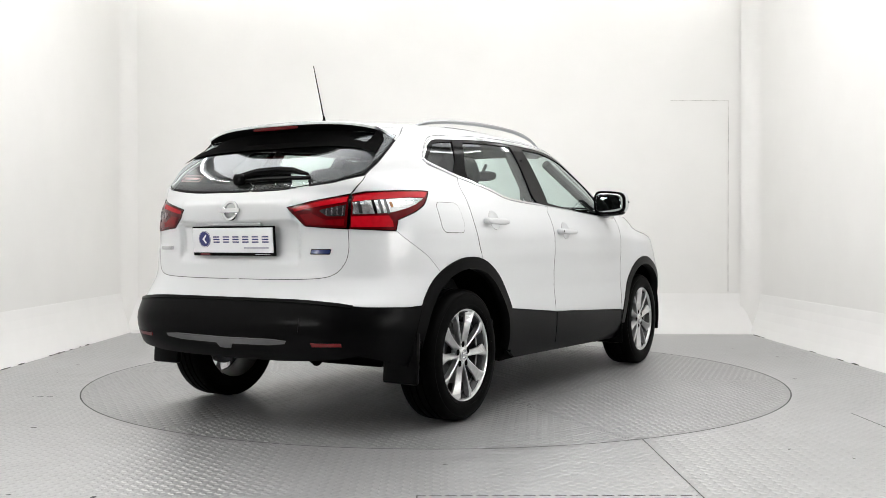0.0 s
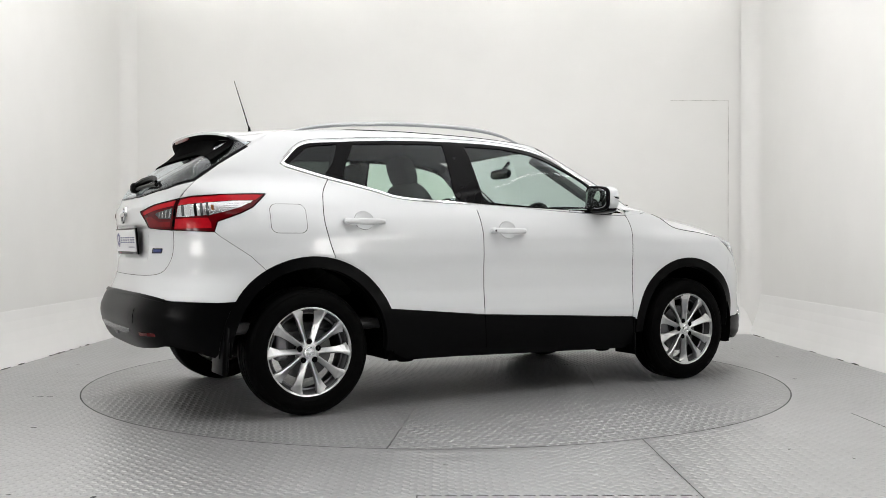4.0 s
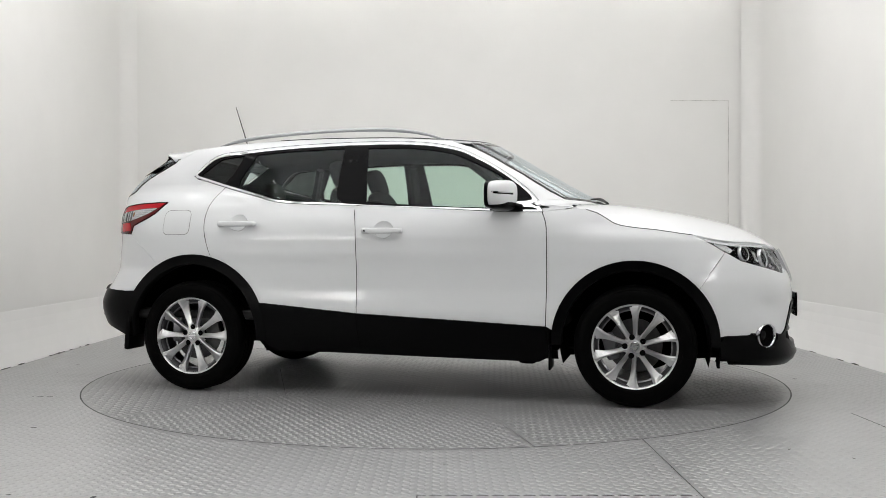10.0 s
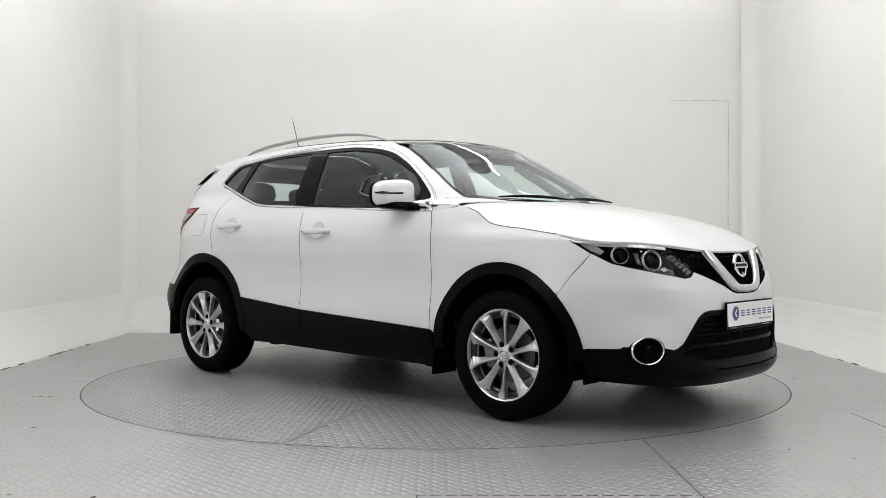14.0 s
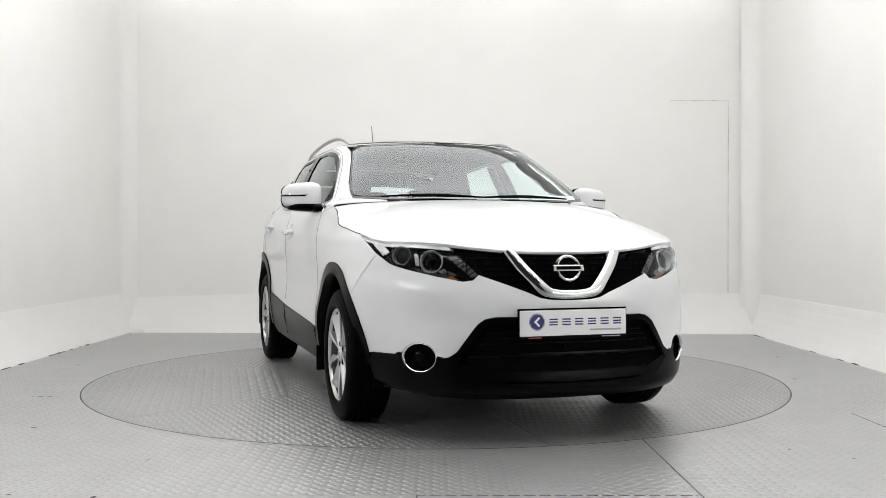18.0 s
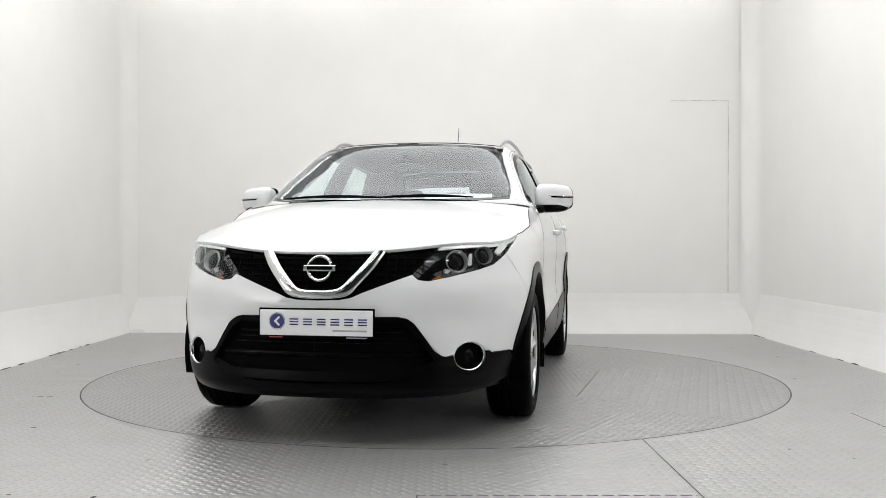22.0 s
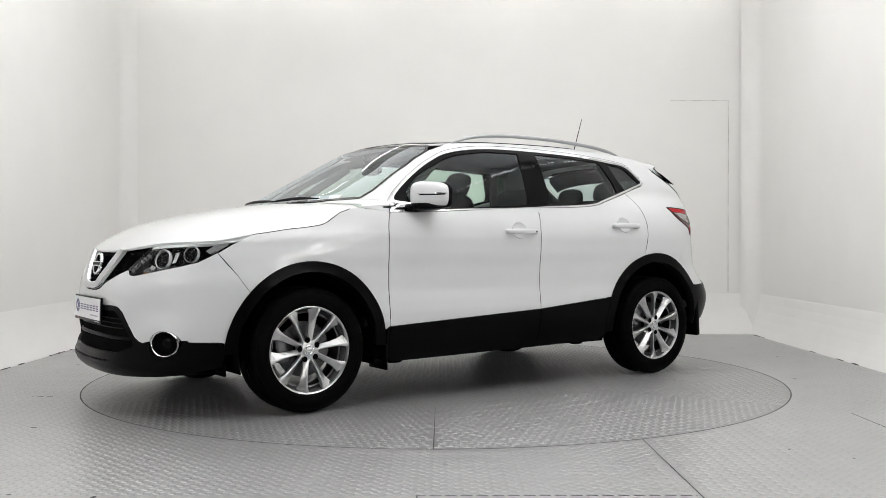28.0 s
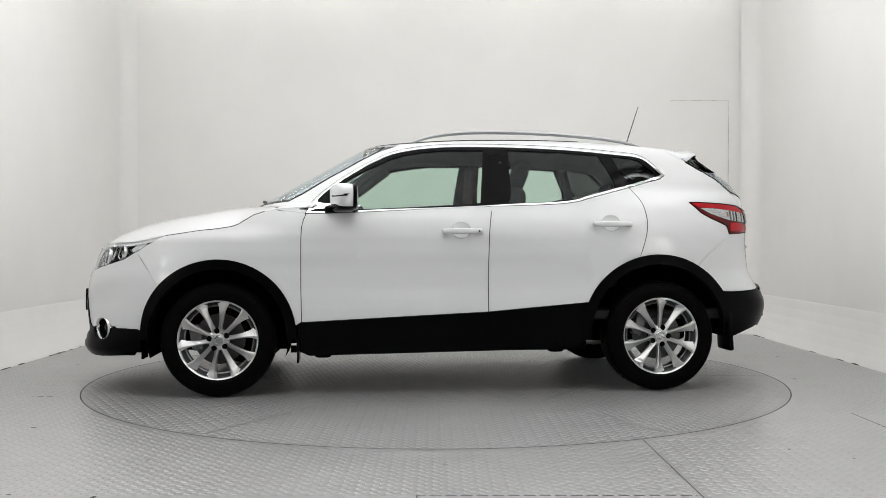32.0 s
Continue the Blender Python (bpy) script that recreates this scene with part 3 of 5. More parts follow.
slab_plate([(math.cos(radians(START + 60 * k)) * (HEX / math.cos(radians(30)) - 0.002), math.sin(radians(START + 60 * k)) * (HEX / math.cos(radians(30)) - 0.002)) for k in range(6)])

tagged(part("tread", lugs(lambda x, y: (np.hypot(x, y) > RING + 0.03) & (x > -3.05) & (x < 3.07) & (y > -3.75) & (y < 2.80) & (np.abs(x - SEAMX) > 0.012), 0.0, reach=3.8, h=0.0015), STEEL, floor), kind="stuff")
part("joint", box(SEAMX, -3.9, 0.0006, 0.004, 3.70, 0.0012), JOINT, floor)
part("joint", box(0.43, -3.003, 0.0006, 1.0, 0.005, 0.0012), JOINT, floor)
part("joint", box(-0.07, -3.4, 0.0006, 0.005, 0.8, 0.0012), JOINT, floor)
part("joint", box(2.195, -2.6, 0.0006, 0.005, 2.4, 0.0012), JOINT, floor)
part("joint", box(-2.31, -0.84, 0.0006, 0.12, 0.006, 0.0012), JOINT, floor)
tagged(part("trim_block", box(LEFT + 0.17, BACK_L - 0.14, 0.02, 0.11, 0.05, 0.04, 0.006), SKIRT), "small white block at the foot of the wall corner", "trim", kind="structure")
# dirt along the foot of the skirts
rng = random.Random(11)
for k in range(34):
    sx = -1 if k % 2 else 1
    y = rng.uniform(-1.2, 2.7)
    x = (LEFT + SK_D + 0.004) if sx < 0 else (RIGHT - SK_D - 0.004)
    bm = bmesh.new()
    bmesh.ops.create_icosphere(bm, subdivisions=1, radius=1.0, matrix=Matrix.Translation((x, y, 0.004)) @ Matrix.Diagonal((0.005, rng.uniform(0.02, 0.11), rng.uniform(0.002, 0.006), 1)))
    part("dirt", bm, JOINT, floor)
# small chips and dirt trodden into the floor
rng = random.Random(4)
for k in range(46):
    x, y = rng.uniform(-2.9, 2.9), rng.uniform(-3.6, 2.4)
    if abs(math.hypot(x, y) - RING) < 0.05 or math.hypot(x, y) < RING:
        continue
    sz = rng.uniform(0.004, 0.013)
    bm = bmesh.new()
    bmesh.ops.create_icosphere(bm, subdivisions=1, radius=sz, matrix=Matrix.Translation((x, y, 0.0015)) @ Matrix.Rotation(rng.uniform(0, 3), 4, "Z") @ Matrix.Diagonal((1.6, 0.7, 0.15, 1)))
    part("scuff", bm, JOINT, floor)
# the hairline round the turntable: a flat dark ring over the gap
part("ring_gap", lathe([(RING - 0.003, 0.0006), (RING + 0.0055, 0.0006)], 192, "z"), DARKGAP, floor)


# ---- the car: x forward, y to its left, z up ----
car = tagged(new("car"), "white five-door crossover car with black lower cladding on a turntable", "car")
AXF, AXR, HUBZ = 1.323, -1.323, 0.334

F_ARC = (1.322, 0.352, 0.450)
R_ARC = (-1.308, 0.350, 0.478)
RDOOR = spline([(-1.165, 1.244), (-1.222, 1.155), (-1.241, 1.032), (-1.222, 0.919), (-1.186, 0.812)])
BSEAM = spline([(-0.292, 1.121), (-0.278, 1.03), (-0.269, 0.935), (-0.263, 0.70), (-0.263, 0.489)])
FSEAM = spline([(0.815, 1.073), (0.836, 1.016), (0.844, 0.935), (0.845, 0.675), (0.840, 0.436)])
WIN_LOW = spline([(0.822, 1.073), (0.580, 1.078), (0.056, 1.105), (-0.271, 1.120), (-0.597, 1.131), (-0.792, 1.147), (-0.922, 1.181), (-1.165, 1.244), (-1.355, 1.298)])
WIN_TOP = spline([(-1.412, 1.326), (-1.276, 1.440), (-1.071, 1.468), (-0.740, 1.492), (-0.374, 1.505), (-0.008, 1.500), (0.259, 1.462), (0.426, 1.393),
                  (0.580, 1.302), (0.672, 1.237), (0.745, 1.177), (0.796, 1.120), (0.822, 1.073)])
HS = seam(np.linspace(0, 1.25, 100), hood, (0.78, 1.16))
HS = [p for p in HS if skin(*p)[0] > 0.985]
RS_SIDE = seam(np.linspace(0.62, 2.50, 80), roof, (1.35, 1.558))


def sill(x):
    return 0.489 + (x + 0.263) * (-0.049 if x > -0.263 else -0.088)


def circ(a, arc_of):
    cx, cz, r = arc_of
    return (cx + r * math.cos(radians(a)), cz + r * math.sin(radians(a)))


def arcpts(arc_of, a0, a1, n=20):
    return arc(*arc_of, a0, a1, n)


# angle at which the rear arch meets a point
def ang(arc_of, p):
    return math.degrees(math.atan2(p[1] - arc_of[1], p[0] - arc_of[0]))


head_s = at_x(1.634, 0.945)
HS_FEND = [p for p in HS if p[0] >= head_s]
HS_HEAD = [p for p in HS if at_front(0.505, 0.872) <= p[0] <= head_s]
HS_GRILLE = [p for p in HS if p[0] <= at_front(0.505, 0.872)]

# bonnet
hood_side = [tuple(skin(*p)[:2]) for p in HS]
rear_edge = [(1.235 - 0.25 * (y / 0.74) ** 2, y) for y in np.linspace(0.0, 0.735, 12)]
half = hood_side + [q for q in rear_edge[::-1] if q[1] < hood_side[-1][1] - 0.01]
outline = half + [(x, -y) for x, y in half[::-1]][1:-1]
part("bonnet", patch(cap_surface(hood), outline, step=0.045, unit=(1, 1), rim=0.015), PAINT, car)

# front wing
wing = (sides([(1.69, 0.913), (1.741, 0.885), (1.80, 0.847), (1.72, 0.735)]) + sides(arcpts(F_ARC, 41, 172, 24))
        + sides([(0.840, 0.436)]) + sides(FSEAM[::-1])[1:] + sides([(0.832, 1.11), (0.838, 1.147), (0.90, 1.150)]) + HS_FEND[::-1])
pair("wing", skin_patch(wing), PAINT, car)

# doors
front_door = sides(FSEAM) + sides([(x, sill(x)) for x in np.linspace(0.83, -0.25, 12)]) + sides(BSEAM[::-1]) + sides([p for p in WIN_LOW[::-1] if p[0] > -0.28])[:-1]
HANDLES = ((-0.104, 0.970, True), (-1.018, 1.014, False))


def cup(hx, hz):
    """Rim of the round finger hollow behind a door handle."""
    return sides([(hx + 0.004 + 0.056 * math.cos(t), hz + 0.006 + 0.048 * math.sin(t)) for t in np.linspace(0, 2 * math.pi, 25)[:-1]])


fd = pair("front_door", skin_patch(front_door, holes=[cup(*HANDLES[0][:2])]), PAINT, car)
rear_door = (sides(BSEAM) + sides([(x, sill(x)) for x in np.linspace(-0.28, -0.88, 8)]) + sides(arcpts(R_ARC, ang(R_ARC, (-0.89, 0.545)), ang(R_ARC, (-1.186, 0.812)), 14))
             + sides(RDOOR[::-1]) + sides([p for p in WIN_LOW[::-1] if -1.15 < p[0] < -0.30]))
rd = pair("rear_door", skin_patch(rear_door, holes=[cup(*HANDLES[1][:2])]), PAINT, car)

# side frame: rear quarter, roof side and windscreen pillar in one pressing
ws_side = fronts([(0.712, 1.144), (0.706, 1.20), (0.664, 1.30), (0.616, 1.40), (0.590, 1.465)])
glass_side = sides([(-1.50, 1.452), (-1.58, 1.405), (-1.741, 1.305), (-1.852, 1.222), (-1.902, 1.170)]) + rears([(0.610, 1.127)])
LAMP_TOP = sides([(-1.88, 1.138), (-1.75, 1.148), (-1.60, 1.153), (-1.530, 1.153)])
LAMP_LOW = sides([(-1.530, 1.153), (-1.606, 1.082), (-1.671, 1.049), (-1.778, 1.007), (-1.795, 0.955)])
frame_side = (sides(RDOOR[::-1]) + sides([(-1.30, 1.282), (-1.375, 1.300)]) + sides(WIN_TOP) + sides([(0.832, 1.11), (0.838, 1.147)])
              + ws_side + [p for p in RS_SIDE if at_front(0.590, 1.465) < p[0] and skin(*p)[0] > -1.46] + glass_side + LAMP_TOP + LAMP_LOW
              + sides([(-1.77, 0.93), (-1.63, 0.83)]) + sides(arcpts(R_ARC, ang(R_ARC, (-1.562, 0.768)), ang(R_ARC, (-1.20, 0.815)), 14)))
pair("side_panel", skin_patch(frame_side), PAINT, car)
pair("inner_frame", skin_patch(frame_side, off=-0.022, rim=0.0, gap=-0.004), LINER, car, "dark inner lining of the body side")

# fuel flap, a shallow rounded plate on the right flank
def rounded(cx, cz, w, h, r, n=5, shear=0.0):
    out = []
    for sx, sz, a in ((1, 1, 0), (-1, 1, 90), (-1, -1, 180), (1, -1, 270)):
        for k in range(n + 1):
            t = radians(a + 90 * k / n)
            z = sz * (h / 2 - r) + r * math.sin(t)
            out.append((cx + sx * (w / 2 - r) + r * math.cos(t) + shear * z, cz + z))
    return out


ff = sides(rounded(-1.432, 1.025, 0.185, 0.148, 0.035))
part("fuel_flap", flip(skin_patch(ff, off=0.0015, rim=0.004, gap=0.0)), PAINT, car, "rounded white fuel filler flap")
ffo, ffi = sides(rounded(-1.432, 1.025, 0.190, 0.153, 0.037)), sides(rounded(-1.432, 1.025, 0.185, 0.148, 0.035))
part("flap_joint", flip(skin_patch(ffo, holes=[ffi], off=0.0004, rim=0.0, gap=0.0, step=0.02)), SEAL, car, "thin dark shut line")

# roof
RS_ALL = seam(np.linspace(-3, 3, 241)[:-1], roof, (1.30, 1.558))
part("roof", patch(cap_surface(roof), [tuple(skin(*p)[:2]) for p in RS_ALL if abs(skin(*p)[0]) < 1.62 or skin(*p)[0] > 0], step=0.06, unit=(1, 1), rim=0.012), PAINT, car)
sun_roof = [(0.44, 0.0), (0.40, 0.30), (0.33, 0.50), (0.26, 0.535), (-0.85, 0.54), (-0.90, 0.5)]
part("glass_roof", patch(cap_surface(lambda x, y: roof(x, y) + 0.004), sun_roof + [(x, -y) for x, y in sun_roof[::-1]][:-1], step=0.06, unit=(1, 1), rim=0.008), FRIT, car,
     "black panoramic glass roof panel")

# windscreen
top_edge = [p for p in RS_ALL if 0 <= p[0] <= at_front(0.583, 1.470)]
ws_low = fronts([(0.706, 1.147), (0.55, 1.134), (0.30, 1.127), (0.0, 1.124)])
half = [(s, z - 0.004) for s, z in top_edge] + fronts([(0.586, 1.465), (0.612, 1.40), (0.660, 1.30), (0.702, 1.20)]) + ws_low
screen = half + [(-s, z) for s, z in half[::-1]][1:-1]
inner = inset(resample(screen, 0.03), 0.017)
part("windscreen_edge", skin_patch(screen, holes=[inner], off=0.001, rim=0.006), FRIT, car, "black printed edge of the windscreen")
ob = part("windscreen", skin_patch(inner, off=0.001, rim=0.0, gap=0.0), SCREEN, car, "clear faintly blue windscreen glass")
ob.visible_shadow = False

# side windows: chrome surround, black frame, panes
win = sides([p for p in WIN_LOW]) + sides([(-1.395, 1.310)]) + sides(WIN_TOP[:-1])
win_in = inset(resample(win, 0.03), 0.013)
pair("window_trim", skin_patch(win, holes=[win_in], off=0.003, rim=0.012, gap=0.0015), CHROME, car, "bright chrome strip round the side windows")
P_FRONT = sides(spline([(0.735, 1.098), (0.40, 1.104), (0.05, 1.122), (-0.222, 1.136)]) + spline([(-0.235, 1.25), (-0.262, 1.474)], 3)
                + spline([(-0.008, 1.472), (0.245, 1.435), (0.41, 1.369), (0.55, 1.298), (0.62, 1.24), (0.70, 1.16)]) + [(0.718, 1.128)])
P_REAR = sides(spline([(-0.375, 1.138), (-0.597, 1.146), (-0.78, 1.162), (-0.90, 1.193), (-1.075, 1.242)]) + spline([(-1.07, 1.29), (-1.0, 1.425), (-0.985, 1.450)], 3)
               + spline([(-0.740, 1.466), (-0.412, 1.477)], 5))
P_QUART = sides(spline([(-1.185, 1.262), (-1.345, 1.312), (-1.36, 1.33)], 4) + spline([(-1.262, 1.414), (-1.22, 1.430), (-1.075, 1.448)], 4) + [(-1.12, 1.34)])
pair("window_frame", skin_patch(inset(win_in, 0.0), holes=[P_FRONT, P_REAR, P_QUART], off=-0.002, rim=0.010, gap=0.0), GLOSSB, car, "gloss black window frame and pillars")
for nm, outl, m, lab in (("front_window", P_FRONT, GLASS, "pale green front door glass"), ("rear_window", P_REAR, GLASS, "pale green rear door glass"), ("quarter_window", P_QUART, PRIV, "dark fixed quarter glass")):
    for ob in pair(nm, skin_patch(outl, off=-0.008, rim=0.0, gap=-0.004), m, car, lab):
        ob.visible_shadow = False

# tail: glass, tailgate, lamps, bumper
half = rears(spline([(0.0, 1.148), (0.29, 1.153), (0.53, 1.182)], 4)) + sides([(-1.861, 1.226), (-1.80, 1.272), (-1.748, 1.309), (-1.66, 1.364), (-1.588, 1.409), (-1.54, 1.440)]) + rears([(0.50, 1.452), (0.30, 1.462), (0.0, 1.466)])
rear_glass = half + [(6 - s, z) for s, z in half[::-1]][1:-1]
rg_in = inset(resample(rear_glass, 0.03), 0.007)
part("rear_screen_edge", skin_patch(rear_glass, holes=[rg_in], off=0.0, rim=0.006), FRIT, car, "black printed edge of the tailgate glass")
part("rear_screen", skin_patch(rg_in, off=0.0, rim=0.0, gap=0.0), SCREEN, car, "clear tailgate glass").visible_shadow = False

IN_LAMP = rears([(0.605, 1.124), (0.48, 1.099), (0.335, 1.066), (0.36, 1.035), (0.423, 0.975), (0.53, 0.967), (0.610, 0.965)])
TG = spline([(0.614, 0.962), (0.618, 0.86), (0.603, 0.80), (0.56, 0.752), (0.47, 0.733), (0.25, 0.727), (0.0, 0.726)], 5)
half = (rears(spline([(0.0, 1.144), (0.29, 1.149), (0.53, 1.177)], 4)) + sides([(-1.858, 1.216), (-1.907, 1.166)]) + rears([(0.607, 1.129)]) + IN_LAMP[1:-1] + rears(TG))
gate = half + [(6 - s, z) for s, z in half[::-1]][1:-1]
part("tailgate", skin_patch(gate, gap=0.0012, step=0.016), PAINT, car)
OUT_LAMP = rears([(0.616, 0.962), (0.612, 1.125)]) + LAMP_TOP + LAMP_LOW
lamp_out = pair("tail_lamp", skin_patch(OUT_LAMP, off=0.002, rim=0.02, step=0.02), REDL, car, "red rear lamp with clear centre")
lamp_in = pair("tailgate_lamp", skin_patch(IN_LAMP, off=0.002, rim=0.02, step=0.02), REDL, car, "red tailgate lamp with a smoky centre")

half = (rears(TG[::-1]) + sides([(-1.795, 0.953), (-1.77, 0.93), (-1.63, 0.83)])
        + sides(arcpts(R_ARC, ang(R_ARC, (-1.562, 0.768)), ang(R_ARC, (-1.702, 0.600)), 8)) + sides([(-1.80, 0.602), (-1.90, 0.606)]) + rears([(0.71, 0.610), (0.60, 0.624), (0.43, 0.636), (0.0, 0.638)]))
part("rear_bumper", skin_patch(half + [(6 - s, z) for s, z in half[::-1]][1:-1], gap=0.0), PAINT, car)
half = (rears([(0.0, 0.636), (0.43, 0.634), (0.60, 0.622), (0.71, 0.608)]) + sides([(-1.90, 0.604), (-1.80, 0.600)]) + sides(arcpts(R_ARC, ang(R_ARC, (-1.702, 0.598)), ang(R_ARC, (-1.78, 0.345)) % 360, 10))
        + sides([(-1.80, 0.325), (-1.90, 0.36)]) + rears([(0.70, 0.388), (0.62, 0.372), (0.46, 0.358), (0.30, 0.351), (0.0, 0.348)]))
part("rear_bumper_cladding", skin_patch(half + [(6 - s, z) for s, z in half[::-1]][1:-1], off=0.008, rim=0.02), BLACKP, car, "black textured lower rear bumper")

# nose
HEAD_LOW = fronts([(0.505, 0.866), (0.415, 0.757), (0.440, 0.734), (0.485, 0.728), (0.58, 0.748), (0.69, 0.778), (0.747, 0.800)]) + sides([(1.80, 0.847), (1.741, 0.885), (1.69, 0.913), (1.634, 0.943)])
head = HEAD_LOW + HS_HEAD[::-1]
for ob in pair("headlamp_lens", skin_patch(head, off=0.002, rim=0.004, step=0.025), LENS, car, "clear headlamp lens"):
    ob.visible_shadow = False
pair("headlamp_housing", skin_patch(head, off=-0.032, rim=0.0, gap=0.0), GLOSSB, car, "dark headlamp housing")
G_LOW = fronts([(0.415, 0.757), (0.30, 0.715), (0.20, 0.677), (0.15, 0.655), (0.10, 0.646), (0.0, 0.643)])
half = HS_GRILLE + fronts([(0.505, 0.866)]) + G_LOW
part("grille", skin_patch(half + [(-s, z) for s, z in half[::-1]][1:-1], off=-0.03, rim=0.0, gap=0.0), GLOSSB, car, "black front grille mesh")
W_LOW = sides(arcpts(F_ARC, 5, 41, 8)[::-1]) + sides([(1.80, 0.398), (1.93, 0.400)]) + fronts([(0.735, 0.410), (0.718, 0.408), (0.706, 0.432), (0.682, 0.452), (0.655, 0.458), (0.628, 0.452), (0.604, 0.432), (0.594, 0.402), (0.56, 0.394), (0.545, 0.398), (0.515, 0.42), (0.43, 0.545), (0.40, 0.566), (0.36, 0.574), (0.0, 0.576)])
half = G_LOW[::-1] + HEAD_LOW[2:8] + sides([(1.72, 0.735)]) + W_LOW
part("front_bumper", skin_patch(half + [(-s, z) for s, z in half[::-1]][1:-1], gap=0.0), PAINT, car)
half = (fronts([(0.0, 0.574), (0.36, 0.572), (0.40, 0.564), (0.43, 0.543), (0.515, 0.418), (0.545, 0.396), (0.56, 0.392), (0.592, 0.395), (0.598, 0.365), (0.620, 0.335), (0.655, 0.323), (0.690, 0.335), (0.712, 0.365), (0.719, 0.398), (0.735, 0.408)]) + sides([(1.93, 0.398), (1.80, 0.396)])
        + sides([(1.768, 0.36), (1.775, 0.27), (1.90, 0.245)]) + fronts([(0.76, 0.242), (0.60, 0.222), (0.40, 0.214), (0.0, 0.21)]))
INTAKE = fronts([(0.0, 0.545), (0.37, 0.545), (0.41, 0.52), (0.50, 0.40), (0.52, 0.36), (0.46, 0.31), (0.30, 0.285), (0.0, 0.28)])
hole = INTAKE + [(-s, z) for s, z in INTAKE[::-1]][1:-1]
part("front_bumper_cladding", skin_patch(half + [(-s, z) for s, z in half[::-1]][1:-1], holes=[hole], off=0.006, rim=0.03), BLACKP, car, "black textured lower front bumper")
part("lower_grille", skin_patch(hole, off=-0.035, rim=0.0, gap=-0.01), UNDER, car, "black lower air intake")

# cladding round the arches and along the sills
def arch_band(arc_of, width, a0, a1):
    cx, cz, r = arc_of
    return sides(arc(cx, cz, r + 0.002, a0, a1, 40) + arc(cx, cz, r - width, a1, a0, 40))


pair("front_arch_cladding", skin_patch(arch_band(F_ARC, 0.055, -2, 182), off=0.007, rim=0.05, gap=0.0), BLACKP, car, "black wheel-arch moulding")
pair("rear_arch_cladding", skin_patch(arch_band(R_ARC, 0.058, -4, 183), off=0.010, rim=0.05, gap=0.0), BLACKP, car, "black wheel-arch moulding")
sill_clad = sides([(x, sill(x)) for x in np.linspace(0.86, -0.88, 30)] + [(-0.84, 0.30), (-0.76, 0.262), (0.80, 0.235), (0.868, 0.27)])
pair("sill_cladding", skin_patch(sill_clad, off=0.006, rim=0.03), BLACKP, car, "black sill cladding")

# rubber seals in the main shut lines
def seal(line, off=-0.0012, r=0.0021):
    """A thin dark bar along skin coordinates."""
    q = resample(line + line[::-1], 0.03)
    q = q[:len(q) // 2 - 1]
    p, n = on_skin(np.array([a[0] for a in q]), np.array([a[1] for a in q]))
    return tube([tuple(v) for v in p + n * off], r, 6)


for x0 in (-0.263, 0.838):
    q = [(x0, sill(x0) - 0.004), (x0 + 0.006, 0.40), (x0 + 0.02, 0.30)]
    both_lines = tube([tuple(skin(at_x(x, z), z) + np.array((0, 0.0075, 0))) for x, z in q], 0.0025, 6)
    part("sill_joint", both_lines, UNDER, car)
    part("sill_joint", ([(x, -y, z) for x, y, z in both_lines[0]], [tuple(reversed(f)) for f in both_lines[1]]), UNDER, car)
for line, r in ((HS_FEND, 0.0028), (sides(RDOOR), 0.0021), (sides(BSEAM[2:]), 0.0021), (sides(FSEAM), 0.0021), (rears(TG), 0.0021), (sides([(x, z + 0.011) for x, z in WIN_TOP[1:-1]]), 0.0019)):
    g = seal(line, r=r)
    part("seal", g, SEAL, car)
    part("seal", ([(x, -y, z) for x, y, z in g[0]], [tuple(reversed(f)) for f in g[1]]), SEAL, car)

# near-black inner shell, added to shade the shut lines, and the underside
def keepout(x, z):
    return all((x - c[0]) ** 2 + (z - c[1]) ** 2 > (c[2] - 0.03) ** 2 for c in (F_ARC, R_ARC))


def shell():
    ss, zs = np.linspace(0, 6, 241)[:-1], np.linspace(0.24, 1.06, 34)
    vs, fs = [], []
    S, Z = np.meshgrid(ss, zs, indexing="ij")
    P, N = on_skin(S.ravel(), Z.ravel())
    P = P - N * 0.022
    ok = [keepout(p[0], p[2]) and (p[0] > -1.6 or p[2] > 0.37) and p[2] < hood(p[0], p[1]) - 0.03 for p in P]
    n = len(zs)
    for i in range(len(ss)):
        for j in range(n - 1):
            q = (i * n + j, ((i + 1) % len(ss)) * n + j, ((i + 1) % len(ss)) * n + j + 1, i * n + j + 1)
            if all(ok[k] for k in q):
                fs.append(q)
    return P, fs


part("inner_shell", shell(), UNDER, car, "near-black inner shell added to shade the shut lines")
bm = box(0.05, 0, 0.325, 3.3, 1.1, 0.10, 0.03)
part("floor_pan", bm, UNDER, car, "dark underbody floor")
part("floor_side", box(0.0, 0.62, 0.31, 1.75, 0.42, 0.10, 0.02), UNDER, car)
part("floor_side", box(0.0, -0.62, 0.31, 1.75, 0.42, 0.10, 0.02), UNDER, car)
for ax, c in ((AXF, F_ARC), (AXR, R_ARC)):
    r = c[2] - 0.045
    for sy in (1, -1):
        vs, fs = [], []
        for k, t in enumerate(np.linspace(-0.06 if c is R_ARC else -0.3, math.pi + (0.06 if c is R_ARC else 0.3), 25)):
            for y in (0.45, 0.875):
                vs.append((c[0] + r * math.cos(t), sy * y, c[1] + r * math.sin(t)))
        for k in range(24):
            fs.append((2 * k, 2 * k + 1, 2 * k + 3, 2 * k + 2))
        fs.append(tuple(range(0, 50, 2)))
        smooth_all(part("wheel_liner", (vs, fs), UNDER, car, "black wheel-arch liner"))


